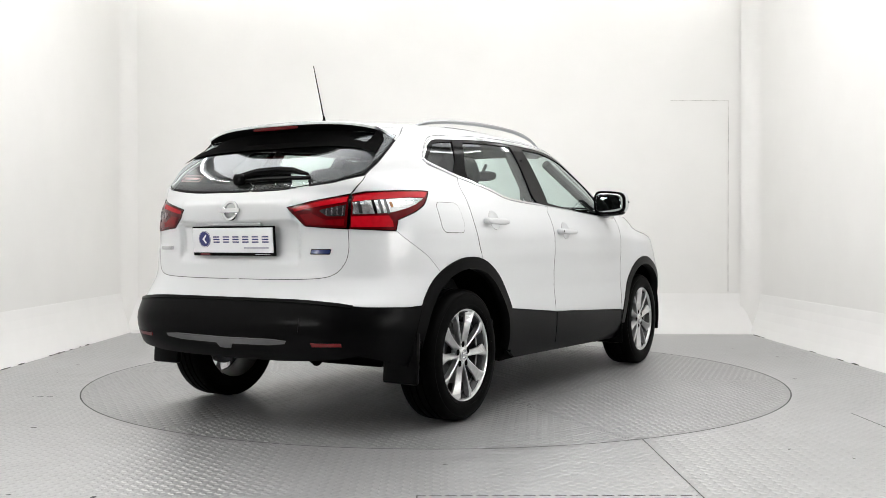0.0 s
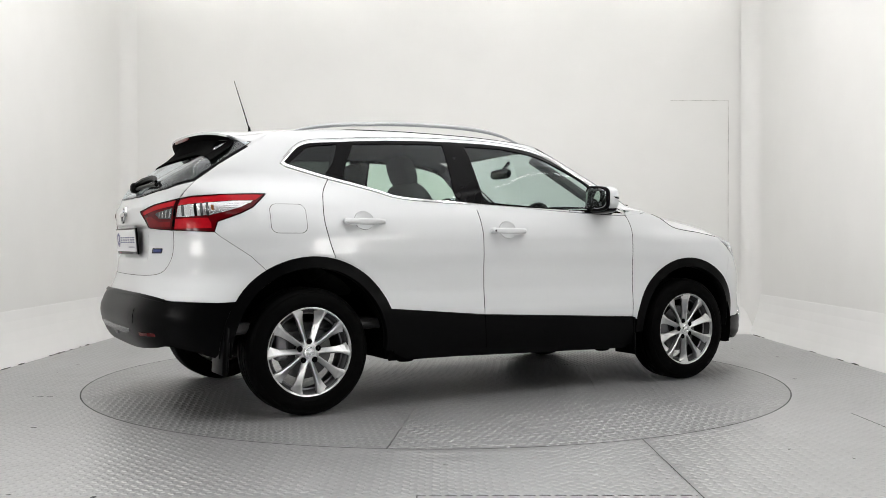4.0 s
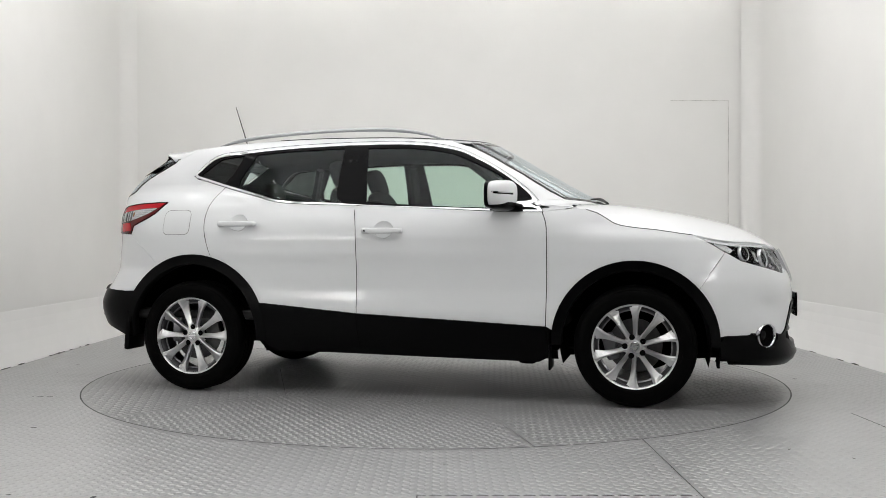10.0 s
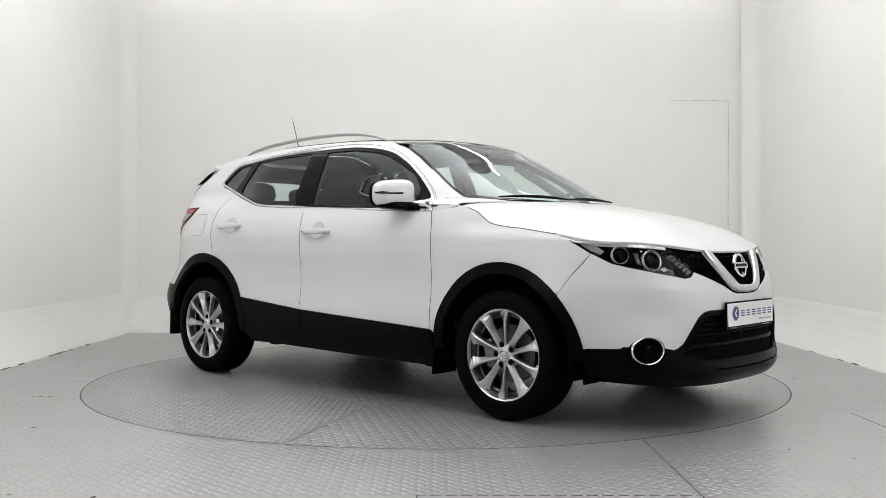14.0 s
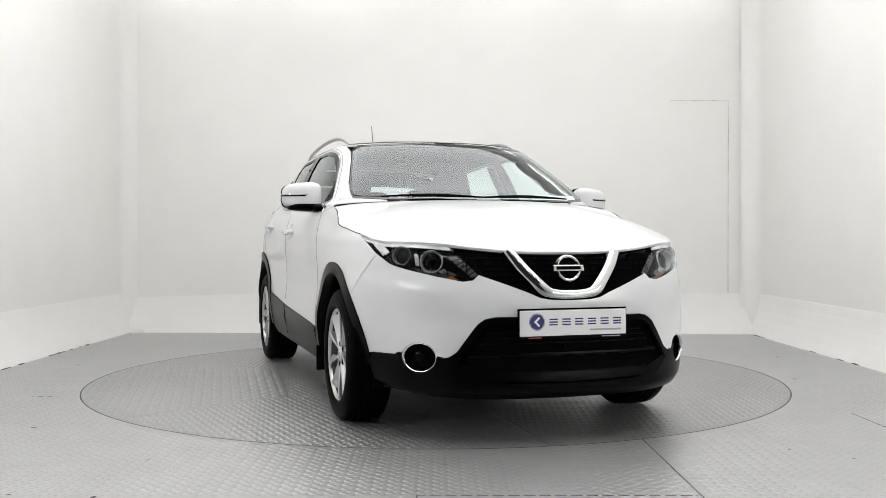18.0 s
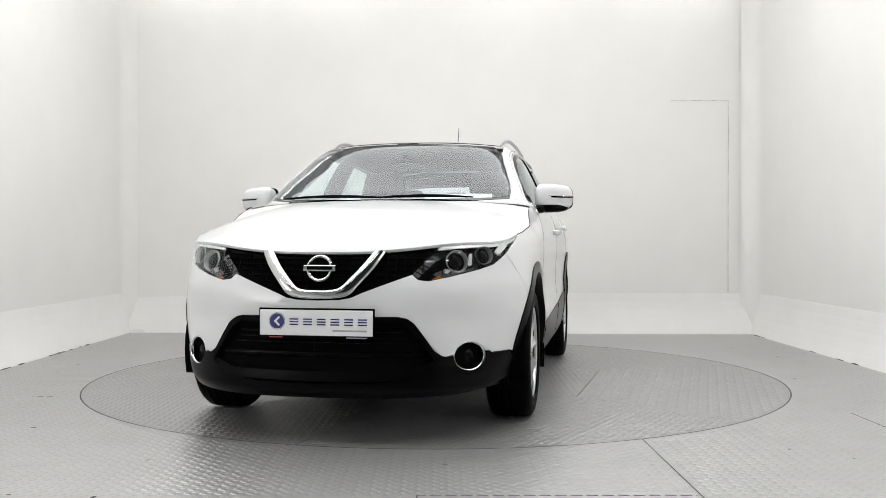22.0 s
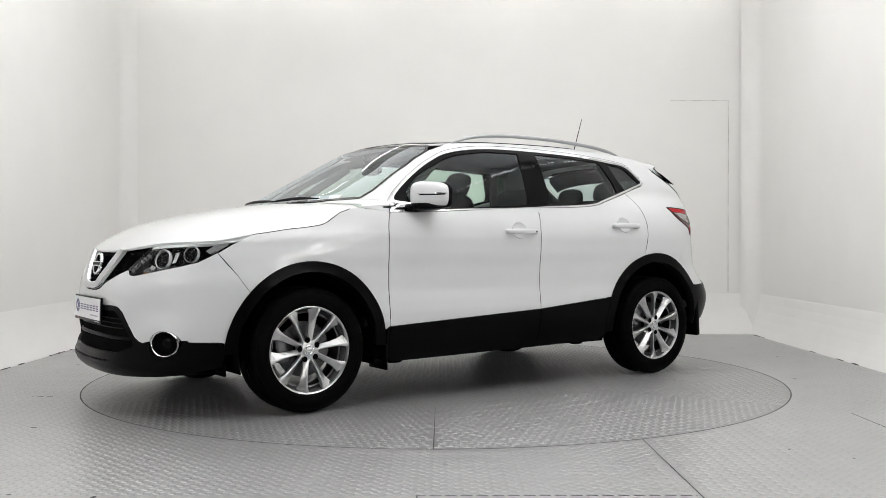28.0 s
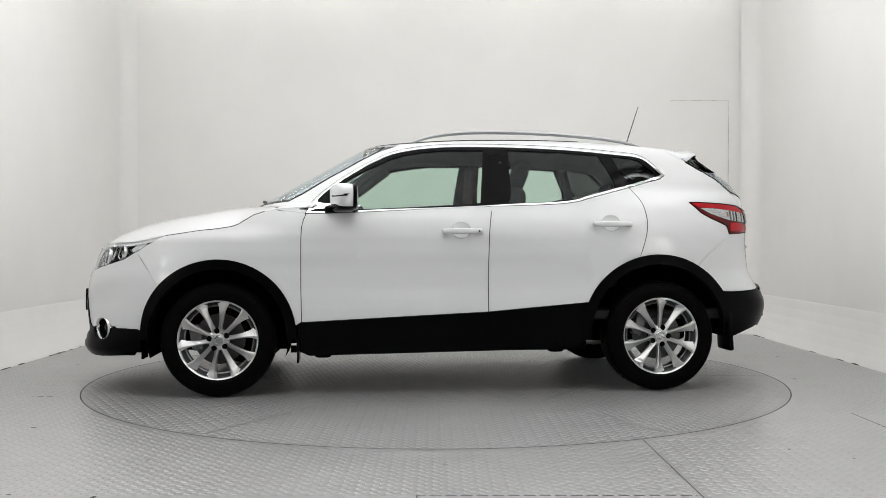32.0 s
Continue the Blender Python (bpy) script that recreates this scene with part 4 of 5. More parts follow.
# ---- wheels ----
def wheel(x, y, sy):
    w = new("wheel")
    w.parent = car
    w.location = (x, y, HUBZ)
    turn = {(1, -1): 16, (-1, -1): 0, (1, 1): 9, (-1, 1): -20}[(1 if x > 0 else -1, sy)]
    w.rotation_euler = (0, radians(turn), math.pi if sy < 0 else 0)
    return w


RT = HUBZ - 0.001
TYRE = [(0.226, -0.095), (0.238, -0.108), (0.268, -0.114), (0.300, -0.110), (0.319, -0.100), (0.329, -0.086), (0.333, -0.06), (0.333, -0.044), (0.326, -0.043), (0.326, -0.035), (RT, -0.034),
        (RT, -0.006), (0.326, -0.005), (0.326, 0.005), (RT, 0.006), (RT, 0.034), (0.326, 0.035), (0.326, 0.043), (0.333, 0.044), (0.333, 0.06), (0.329, 0.086), (0.319, 0.100), (0.310, 0.1055),
        (0.306, 0.1050), (0.298, 0.110), (0.272, 0.1135), (0.257, 0.1115), (0.255, 0.1125), (0.241, 0.109), (0.230, 0.098)]
tyre_me = lathe(TYRE, 72)
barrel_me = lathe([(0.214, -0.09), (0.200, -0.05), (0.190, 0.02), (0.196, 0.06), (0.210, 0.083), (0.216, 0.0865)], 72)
rim_me = lathe([(0.214, 0.085), (0.217, 0.096), (0.223, 0.101), (0.229, 0.100), (0.230, 0.094), (0.218, 0.088)], 72)


def spoke(a, lean, g):
    """One blade from the hub to the rim: a bright ridge along one edge, g, and a flank falling to the other."""
    rows = [(0.045, 0.013, 0.086), (0.085, 0.012, 0.090), (0.13, 0.0140, 0.093), (0.165, 0.0175, 0.096), (0.190, 0.024, 0.098), (0.207, 0.032, 0.0985), (0.219, 0.036, 0.0985)]
    vs, fs = [], []
    for r, w, h in rows:
        t = a + lean * (r - 0.045)
        c, s = math.cos(t), math.sin(t)
        e = 0.62 * w * g
        for u, d in ((-w, -0.032), (-w, -0.004 if g < 0 else -0.021), (e - 0.15 * w, 0.0), (e + 0.15 * w, 0.0), (w, -0.004 if g > 0 else -0.021), (w, -0.032)):
            vs.append((r * c - u * s, h + d, r * s + u * c))
    n = 6
    for i in range(len(rows) - 1):
        for k in range(n):
            l = (k + 1) % n
            fs.append((i * n + k, (i + 1) * n + k, (i + 1) * n + l, i * n + l))
    fs += [tuple(range(n)), tuple(range((len(rows) - 1) * n, len(rows) * n))[::-1]]
    return vs, fs


RS = 1.035
spokes = []
for k in range(5):
    base = math.pi / 2 + 2 * math.pi * k / 5
    spokes += [spoke(base - 0.31, 0.12, -1), spoke(base + 0.31, -0.12, 1)]
hub_me = lathe([(0.0005, 0.092), (0.030, 0.092), (0.034, 0.089), (0.036, 0.084), (0.052, 0.083), (0.060, 0.078), (0.064, 0.05), (0.0005, 0.05)], 40)
cap_ring = lathe([(0.017, 0.0925), (0.019, 0.0945), (0.023, 0.0945), (0.025, 0.0925)], 32)
disc_me = lathe([(0.06, 0.02), (0.148, 0.02), (0.148, 0.0), (0.06, 0.0)], 48)
meshes = {}


def grown(g):
    """The wheel's face, widened to its rim."""
    return [(x * RS, y, z * RS) for x, y, z in g[0]], g[1]


for x, sy in ((AXF, 1), (AXF, -1), (AXR, 1), (AXR, -1)):
    w = wheel(x, sy * 0.774, sy)
    if not meshes:
        meshes["tyre"] = smooth_all(part("tyre", tyre_me, RUBBER, w), 30)
        meshes["rim"] = smooth_all(part("rim", grown(rim_me), ALLOY, w, "silver alloy rim"), 35)
        # barrel and step carry the shade behind the spokes in their colours
        smooth_all(part("barrel", grown(barrel_me), BARREL, w, "inner rim barrel, coloured dark as if in shade"), 35)
        smooth_all(part("inner_lip", grown(lathe([(0.188, 0.050), (0.197, 0.056), (0.200, 0.050)], 72)), ALLOYD, w, "step inside the rim, greyed as if in shade"), 40)
        for g in spokes:
            meshes.setdefault("spoke", []).append(part("spoke", grown(g), ALLOY, w))
        meshes["hub"] = smooth_all(part("hub", hub_me, ALLOY, w), 35)
        meshes["badge_ring"] = smooth_all(part("badge_ring", cap_ring, CHROME, w), 40)
        meshes["badge_bar"] = part("badge_bar", box(0, 0.0945, 0, 0.056, 0.004, 0.009, 0.001), CHROME, w)
        meshes["disc"] = part("brake_disc", disc_me, DISC, w, "grey iron brake disc")
        meshes["caliper"] = part("brake_caliper", box(0.13, 0.012, 0.03, 0.07, 0.06, 0.15, 0.015), ALLOYD, w)
        for k in range(5):
            t = math.pi / 2 + 2 * math.pi * k / 5
            # flat near-black disc paints the shade of an uncut bolt hole
            meshes.setdefault("nut", []).append(part("bolt_hole", lathe([(0.0005, 0.0845), (0.0135, 0.0845), (0.0160, 0.0835)], 20), UNDER, w))
            meshes["nut"][-1].location = (0.053 * math.cos(t), 0, 0.053 * math.sin(t))
        first = w
    else:
        for o in first.children:
            q = o.copy()
            scene.collection.objects.link(q)
            q.parent = w


# ---- fittings on the car ----
def lump(cx, cy, cz, sx, sy, sz, p=2.6, nu=28, nv=16, m=None):
    """A rounded block: a superellipsoid with full sizes sx, sy, sz."""
    vs, fs = [], []

    def pw(a, e):
        return math.copysign(abs(a) ** e, a)
    e = 2 / p
    for j in range(nv + 1):
        v = -math.pi / 2 + math.pi * j / nv
        for i in range(nu):
            u = 2 * math.pi * i / nu
            q = Vector((sx / 2 * pw(math.cos(v), e) * pw(math.cos(u), e), sy / 2 * pw(math.cos(v), e) * pw(math.sin(u), e), sz / 2 * pw(math.sin(v), e)))
            vs.append((m @ q if m else q) + Vector((cx, cy, cz)))
    for j in range(nv):
        for i in range(nu):
            k = (i + 1) % nu
            fs.append((j * nu + i, j * nu + k, (j + 1) * nu + k, (j + 1) * nu + i))
    return vs, fs


def sflip(geo):
    return [(p[0], -p[1], p[2]) for p in geo[0]], [tuple(reversed(f)) for f in geo[1]]


def both(name, geo, material, parent, label="", angle=50):
    return [smooth_all(part(name, g, material, parent, label), angle) for g in (geo, sflip(geo))]


def skin_at(x, z, off=0.0):
    return skin(at_x(x, z), z) + skin_normal(np.array([at_x(x, z)]), np.array([z]))[0] * off


def nose_at(y, z, off=0.0):
    s = at_front(abs(y), z)
    p = skin(s, z) + skin_normal(np.array([s]), np.array([z]))[0] * off
    return np.array([p[0], p[1] * (1 if y >= 0 else -1), p[2]])


def tail_at(y, z, off=0.0):
    s = at_rear(abs(y), z)
    p = skin(s, z) + skin_normal(np.array([s]), np.array([z]))[0] * off
    return np.array([p[0], p[1] * (1 if y >= 0 else -1), p[2]])


# door mirrors
for sy in (1, -1):
    side = (lambda g: g) if sy > 0 else sflip

    def tapered(g):
        """Draws the housing in towards its outer end, in height and in depth."""
        out = []
        for x, y, z in g[0]:
            f = min(1.1, max(0.0, (y - 0.84) / 0.21))
            out.append((0.522 + (x - 0.507) * (0.90 - 0.36 * f), 0.82 + (y - 0.82) * 0.93, 1.150 + (z - 1.150) * (1.05 - 0.17 * f)))
        return out, g[1]
    shell_ob = smooth_all(part("door_mirror", side(tapered(lump(0.600, 0.938, 1.172, 0.186, 0.238, 0.158, 3.5))), PAINT, car, "white door mirror with a black foot"))
    smooth_all(part("lower_cover", side(tapered(lump(0.602, 0.924, 1.110, 0.178, 0.215, 0.062, 3.2))), GLOSSB, shell_ob, "black lower mirror cover"))
    smooth_all(part("foot", side(lump(0.655, 0.835, 1.098, 0.11, 0.10, 0.05, 3.0)), GLOSSB, shell_ob, "black mirror foot"))
    smooth_all(part("mirror_glass", side(tapered(lump(0.4985, 0.936, 1.170, 0.012, 0.205, 0.128, 4.0))), MIRROR, shell_ob, "mirror glass"))
    smooth_all(part("bezel", side(tapered(lump(0.520, 0.937, 1.170, 0.050, 0.241, 0.161, 4.0))), GLOSSB, shell_ob, "black rim round the mirror glass"))
    line = []
    for t in np.linspace(-0.2, 1.75, 22):
        c, s = math.cos(t), math.sin(t)
        r = (abs(c) ** 3.5 + abs(s) ** 3.5) ** (-1 / 3.5)
        line.append((0.600 + 0.0925 * r * c, 0.938 + 0.1195 * r * s, 1.184 - 0.006 * c))
    line = tapered((line, []))[0]
    rr = [0.002 + 0.0035 * math.sin(math.pi * k / 21) for k in range(22)]
    smooth_all(part("repeater", side(tube(line, rr, 6)), CHROME, shell_ob, "slim chrome indicator strip"))
    # black bar just below the strip, drawing its shadow as a solid
    line2 = [(x, y, z - 0.006) for x, y, z in line[1:20]]
    smooth_all(part("repeater_shadow", side(tube(line2, 0.0042, 6)), GLOSSB, shell_ob))

# white foot of the windscreen pillar between window, screen and bonnet
FOOT = (sides([(0.850, 1.060), (0.822, 1.078), (0.796, 1.122), (0.745, 1.179), (0.672, 1.239), (0.640, 1.262)]) + fronts([(0.690, 1.235), (0.704, 1.195), (0.706, 1.152), (0.62, 1.143), (0.55, 1.138), (0.55, 1.130), (0.64, 1.127)])
        + sides([(0.985, 1.108), (0.940, 1.085)]))
pair("pillar_foot", skin_patch(FOOT, off=-0.0025, rim=0.004, gap=0.0, step=0.02), PAINT, car)

pair("pillar_base", skin_patch(sides([(-0.345, 1.080), (-0.345, 1.122), (-0.235, 1.118), (-0.235, 1.080)]), off=-0.004, rim=0.0, gap=0.0), PAINT, car)

# sail panel at the window's front corner
SAIL = sides(resample([(0.802, 1.086), (0.66, 1.088), (0.66, 1.215), (0.675, 1.212), (0.726, 1.172), (0.780, 1.113)], 0.008, (1, 1)))
pair("sail_panel", skin_patch(SAIL, off=0.0015, rim=0.004, gap=0.0), GLOSSB, car, "black corner panel behind the mirror")

# roof rails on two feet each
rail = spline([(-1.30, 0.545, 1.512), (-1.22, 0.555, 1.534), (-1.126, 0.562, 1.551), (-0.957, 0.568, 1.570), (-0.618, 0.571, 1.591), (-0.278, 0.571, 1.594), (-0.08, 0.569, 1.583), (0.062, 0.566, 1.560), (0.19, 0.558, 1.522)], 4)
k = len(rail)
both("roof_rail", tube(rail, [0.006 + 0.006 * min(1, 4 * min(i, k - 1 - i) / k) for i in range(k)], 10), RAILM, car, "satin aluminium roof rail")

# aerial
smooth_all(part("aerial_base", lathe([(0.026, 0.0), (0.021, 0.010), (0.010, 0.024), (0.0055, 0.052), (0.0005, 0.055)], 20, "z"), BLACKP, car, "black aerial base")).location = (-1.362, 0, 1.540)
tip = (-1.453, 0.0, 1.856)
smooth_all(part("aerial", tube([(-1.363, 0, 1.58), (-1.395, 0, 1.68), (-1.425, 0, 1.77), tip], [0.004, 0.0033, 0.0028, 0.0022], 6), BLACKP, car, "thin black aerial mast"))

# door handles with dished cups
for hx, hz, key in HANDLES:
    c = skin_at(hx, hz)
    for sy in (1, -1):
        side = (lambda g: g) if sy > 0 else sflip
        h = smooth_all(part("door_handle", side(lump(hx, c[1] + 0.030, hz, 0.235, 0.022, 0.034, 2.8)), PAINT, car, "white pull handle"))
        smooth_all(part("handle_end", side(lump(hx - 0.098, c[1] + 0.014, hz, 0.05, 0.04, 0.036, 3)), PAINT, h))
        smooth_all(part("handle_end", side(lump(hx + 0.098, c[1] + 0.014, hz, 0.045, 0.04, 0.030, 3)), PAINT, h))
        if key:
            smooth_all(part("lock", side(lump(hx - 0.10, c[1] + 0.037, hz, 0.012, 0.006, 0.012, 2)), GLOSSB, h, "dark key lock"))

    def dished(s, z, hx=hx, hz=hz):
        p, n = on_skin(s, z)
        dx, dz = (p[:, 0] - hx - 0.004) / 0.056, (p[:, 2] - hz - 0.006) / 0.048
        q = np.clip(1 - dx * dx - dz * dz, 0, 1)
        sg = np.sign(p[:, 1])
        p = p - np.stack([0 * q, sg * 0.012 * q, 0 * q], -1)
        n = n + np.stack([-0.43 * dx, 0 * dx, -0.5 * dz], -1)
        return p, n / np.linalg.norm(n, axis=-1, keepdims=True)
    pair("handle_cup", patch(dished, cup(hx, hz), step=0.012, gap=-0.001, rim=0.0), PAINT, car, "dished finger cup")

# ---- spoiler ----
CY = 0.556


def clear_of(p):
    """Keeps a point of the spoiler's black parts outside the tailgate glass."""
    x = float(tail_at(max(-0.58, min(0.58, p[1])), min(p[2], 1.45))[0]) - 0.008 + 0.5 * max(0.0, abs(p[1]) - 0.575)
    return (min(p[0], x), p[1], p[2])


def lip(y):
    return -1.765 + 0.10 * abs(y / CY) ** 2.6


edge = [(lip(y), y) for y in np.linspace(-CY, CY, 29)]
sp = edge + [(-1.56, 0.566), (-1.43, 0.548), (-1.43, -0.548), (-1.56, -0.566)]


def sp_top(x, y):
    return roof(x, y) + 0.004 + 0.034 * ease((-1.46 - np.asarray(x)) / 0.28) - 0.018 * np.abs(np.asarray(y) / CY) ** 4 * ease((-1.45 - np.asarray(x)) / 0.15)


spoiler = part("spoiler", patch(cap_surface(sp_top), sp, step=0.05, unit=(1, 1), rim=0.012), PAINT, car, "white roof-end spoiler")
# white cheek from the lip's corner down to the body side, and the black mass below it
LC = np.array((lip(CY) + 0.004, CY + 0.001, float(sp_top(lip(CY), CY))))
B1, B2, S0 = np.array((-1.550, 0.616, 1.400)), np.array((-1.662, 0.640, 1.326)), np.array((-1.43, 0.560, 1.495))
vs, fs = [], []
for k in range(9):
    u = k / 8
    top = np.array((LC[0] + (-1.43 - LC[0]) * u, CY + 0.012 * math.sin(math.pi * u) - 0.008 * u, 0))
    top[2] = float(sp_top(top[0], top[1])) - 0.001
    low = LC + (B1 - LC) * (u / 0.55) if u < 0.55 else B1 + (S0 - B1) * ((u - 0.55) / 0.45)
    for q in range(4):
        w = q / 3
        p = top * (1 - w) + low * w + np.array((0, 0.010 * math.sin(math.pi * w), 0))
        vs.append(tuple(p))
for k in range(8):
    for q in range(3):
        fs.append((k * 4 + q, k * 4 + q + 1, k * 4 + q + 5, k * 4 + q + 4))
both("spoiler_cheek", (vs, fs), PAINT, spoiler, "", 50)
vs, fs = [], []
ys = np.linspace(-CY, CY, 25)
for y in ys:
    x0 = lip(y) + 0.004
    zt = float(sp_top(x0, y)) - 0.013
    zg = 1.380 - 0.030 * (y / 0.57) ** 4
    xg = float(tail_at(y, zg)[0])
    vs += [(x0 + 0.05, y, zt + 0.004), (x0, y, zt), (x0 + 0.004, y, zt - 0.010), (x0 + 0.03, y, zt - 0.030), clear_of((x0 + 0.05, y, zg + 0.030)), (xg - 0.012, y, zg), (xg + 0.03, y, zg - 0.002)]
for i in range(24):
    for j in range(6):
        fs.append((i * 7 + j, i * 7 + j + 1, i * 7 + j + 8, i * 7 + j + 7))
ends = vs[-7:]
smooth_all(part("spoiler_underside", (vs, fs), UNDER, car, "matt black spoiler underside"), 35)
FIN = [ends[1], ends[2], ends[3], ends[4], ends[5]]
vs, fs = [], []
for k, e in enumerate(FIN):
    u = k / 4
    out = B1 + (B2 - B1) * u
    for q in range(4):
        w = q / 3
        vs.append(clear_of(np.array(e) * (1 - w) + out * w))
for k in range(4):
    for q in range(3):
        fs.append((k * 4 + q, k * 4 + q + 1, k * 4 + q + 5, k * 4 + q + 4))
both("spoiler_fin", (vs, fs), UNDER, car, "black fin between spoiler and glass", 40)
line = [B1 + (S0 - B1) * (k / 8) + np.array((0, 0.0025 + 0.004 * math.sin(math.pi * k / 8), 0.002)) for k in range(9)]
both("spoiler_joint", tube([tuple(p) for p in line], 0.002, 6), SEAL, car, "", 40)
z = float(sp_top(lip(0) + 0.01, 0)) - 0.026
smooth_all(part("brake_light", lump(lip(0) + 0.004, 0, z, 0.012, 0.30, 0.018, 4), REDL, car, "red high brake light"))

# rear wiper
p = [tail_at(y, z, 0.020) for y, z in ((0.00, 1.205), (-0.09, 1.226), (-0.21, 1.234), (-0.31, 1.228), (-0.41, 1.208))]
smooth_all(part("rear_wiper", tube(p, [0.020, 0.021, 0.018, 0.015, 0.008], 8), BLACKP, car, "black rear wiper"))
smooth_all(part("wiper_boss", lump(*tail_at(-0.005, 1.194, 0.02), 0.05, 0.07, 0.06, 2.6), BLACKP, car))
p = [tail_at(y, z, 0.012) for y, z in ((-0.02, 1.192), (-0.16, 1.197), (-0.31, 1.198), (-0.425, 1.197))]
smooth_all(part("wiper_blade", tube(p, 0.010, 6), BLACKP, car))


# ---- lamps ----
for o, hosts in ((OUT_LAMP, lamp_out), (IN_LAMP, lamp_in)):
    o = resample(o, 0.025)
    on_pair("lamp_edge", skin_patch(o, holes=[inset(o, 0.004)], off=0.0045, rim=0.003, gap=0.001, step=0.02), GLOSSB, hosts, "thin black rim of the rear lamp")
TOP_OUT = rears([(0.622, 1.116)]) + sides([(-1.88, 1.130), (-1.75, 1.140), (-1.60, 1.145), (-1.552, 1.144), (-1.590, 1.118), (-1.625, 1.118), (-1.70, 1.116), (-1.79, 1.108), (-1.88, 1.098)]) + rears([(0.622, 1.090)])
on_pair("light_guide", skin_patch(TOP_OUT, off=0.0045, rim=0.003, gap=0.0, step=0.02), REDB, lamp_out, "bright red band along the lamp's top")
CL_OUT = rears([(0.628, 1.030), (0.624, 1.086)]) + sides([(-1.88, 1.094), (-1.79, 1.104), (-1.70, 1.112), (-1.60, 1.114), (-1.66, 1.083), (-1.73, 1.060), (-1.80, 1.042), (-1.88, 1.034)])
on_pair("reversing_lamp", skin_patch(CL_OUT, off=0.0045, rim=0.004, gap=0.0, step=0.02), RLAMP, lamp_out, "clear silver centre of the rear lamp")
for k in range(5):
    x = -1.925 + 0.026 * k
    bar = sides([(x, 1.090 + 0.003 * k), (x + 0.010, 1.092 + 0.003 * k), (x + 0.010, 1.036), (x, 1.034)])
    on_pair("lamp_rib", skin_patch(bar, off=0.006, rim=0.003, gap=0.0), (SMOKE, CLEARL, GLOSSB, SMOKE, SMOKE)[k], lamp_out, "upright rib in the lamp")
for k in range(4):
    z = 1.062 + 0.012 * k
    bar = sides([(-1.785 + 0.02 * k, z), (-1.715 + 0.034 * k, z + 0.004), (-1.715 + 0.034 * k, z + 0.0065), (-1.785 + 0.02 * k, z + 0.0025)])
    on_pair("lamp_line", skin_patch(bar, off=0.006, rim=0.002, gap=0.0), CLEARL, lamp_out, "fine line in the clear lens")
amb = sides([(-1.800, 1.090), (-1.788, 1.091), (-1.788, 1.066), (-1.800, 1.064)])
on_pair("turn_lamp", skin_patch(amb, off=0.006, rim=0.002, gap=0.0), AMBER, lamp_out, "small amber turn bulb")
low = rears([(0.624, 1.020)]) + sides([(-1.90, 1.024), (-1.818, 1.026), (-1.806, 1.000), (-1.806, 0.974), (-1.90, 0.972)]) + rears([(0.624, 0.972)])
on_pair("lamp_panel", skin_patch(low, off=0.0045, rim=0.003, gap=0.0, step=0.02), REDB, lamp_out, "bright red lower lamp block")
TOP_IN = rears([(0.600, 1.112), (0.480, 1.088), (0.362, 1.060), (0.372, 1.044), (0.480, 1.066), (0.600, 1.088)])
on_pair("light_guide", skin_patch(TOP_IN, off=0.0045, rim=0.003, gap=0.0, step=0.02), REDB, lamp_in, "bright red band along the lamp's top")
CL_IN = rears([(0.600, 1.076), (0.505, 1.054), (0.493, 1.046), (0.528, 1.022), (0.600, 1.022)])
on_pair("fog_lamp_rear", skin_patch(CL_IN, off=0.0045, rim=0.004, gap=0.0, step=0.02), SMOKE, lamp_in, "smoky grey lamp segment")
for k in range(4):
    y = 0.594 - 0.022 * k
    bar = rears([(y, 1.070 - 0.005 * k), (y - 0.006, 1.069 - 0.005 * k), (y - 0.006, 1.027), (y, 1.027)])
    on_pair("lamp_rib", skin_patch(bar, off=0.006, rim=0.002, gap=0.0), CLEARL, lamp_in, "upright rib in the lamp")
ARROW = rears([(0.598, 1.008), (0.520, 1.006), (0.455, 1.036), (0.398, 1.030), (0.432, 0.984), (0.598, 0.978)])
on_pair("lamp_panel", skin_patch(ARROW, off=0.0045, rim=0.003, gap=0.0, step=0.02), REDM, lamp_in, "mid red lower lamp panel")
RL = rears([(0.513, 0.448), (0.648, 0.450), (0.648, 0.434), (0.518, 0.431)])
pair("reflector", skin_patch(RL, off=0.012, rim=0.006, gap=0.0, step=0.02), REDR, car, "slim red bumper reflector")
half = rears([(0.0, 0.454), (0.30, 0.458), (0.385, 0.453), (0.375, 0.440), (0.28, 0.429), (0.05, 0.425), (0.035, 0.404), (0.0, 0.402)])
part("rear_valance", skin_patch(half + [(6 - s, z) for s, z in half[::-1]][1:-1], off=0.014, rim=0.01, gap=0.0, step=0.02), mat("grey_valance", (0.12, 0.12, 0.125), 0.25, 0.4, var=0.1, scale=20), car,
     "grey lower bumper skid piece")
tow = rears(rounded(-0.414, 0.523, 0.088, 0.078, 0.01, 3))
part("tow_cover", skin_patch(tow, off=0.0105, rim=0.003, gap=0.0, step=0.03), BLACKP, car, "square black towing-eye cover")
sh_top = rears(spline([(0.68, 0.611), (0.60, 0.621), (0.43, 0.632), (0.2, 0.634), (0.0, 0.634)], 4))
sh_low = rears(spline([(0.68, 0.599), (0.60, 0.608), (0.43, 0.618), (0.2, 0.620), (0.0, 0.620)], 4))
SHELF = sh_top + [(6 - s, z) for s, z in sh_top[::-1]][1:] + [(6 - s, z) for s, z in sh_low] + sh_low[::-1][1:]
part("bumper_step", skin_patch(SHELF, off=0.014, rim=0.01, gap=0.0), BLACKP, car)

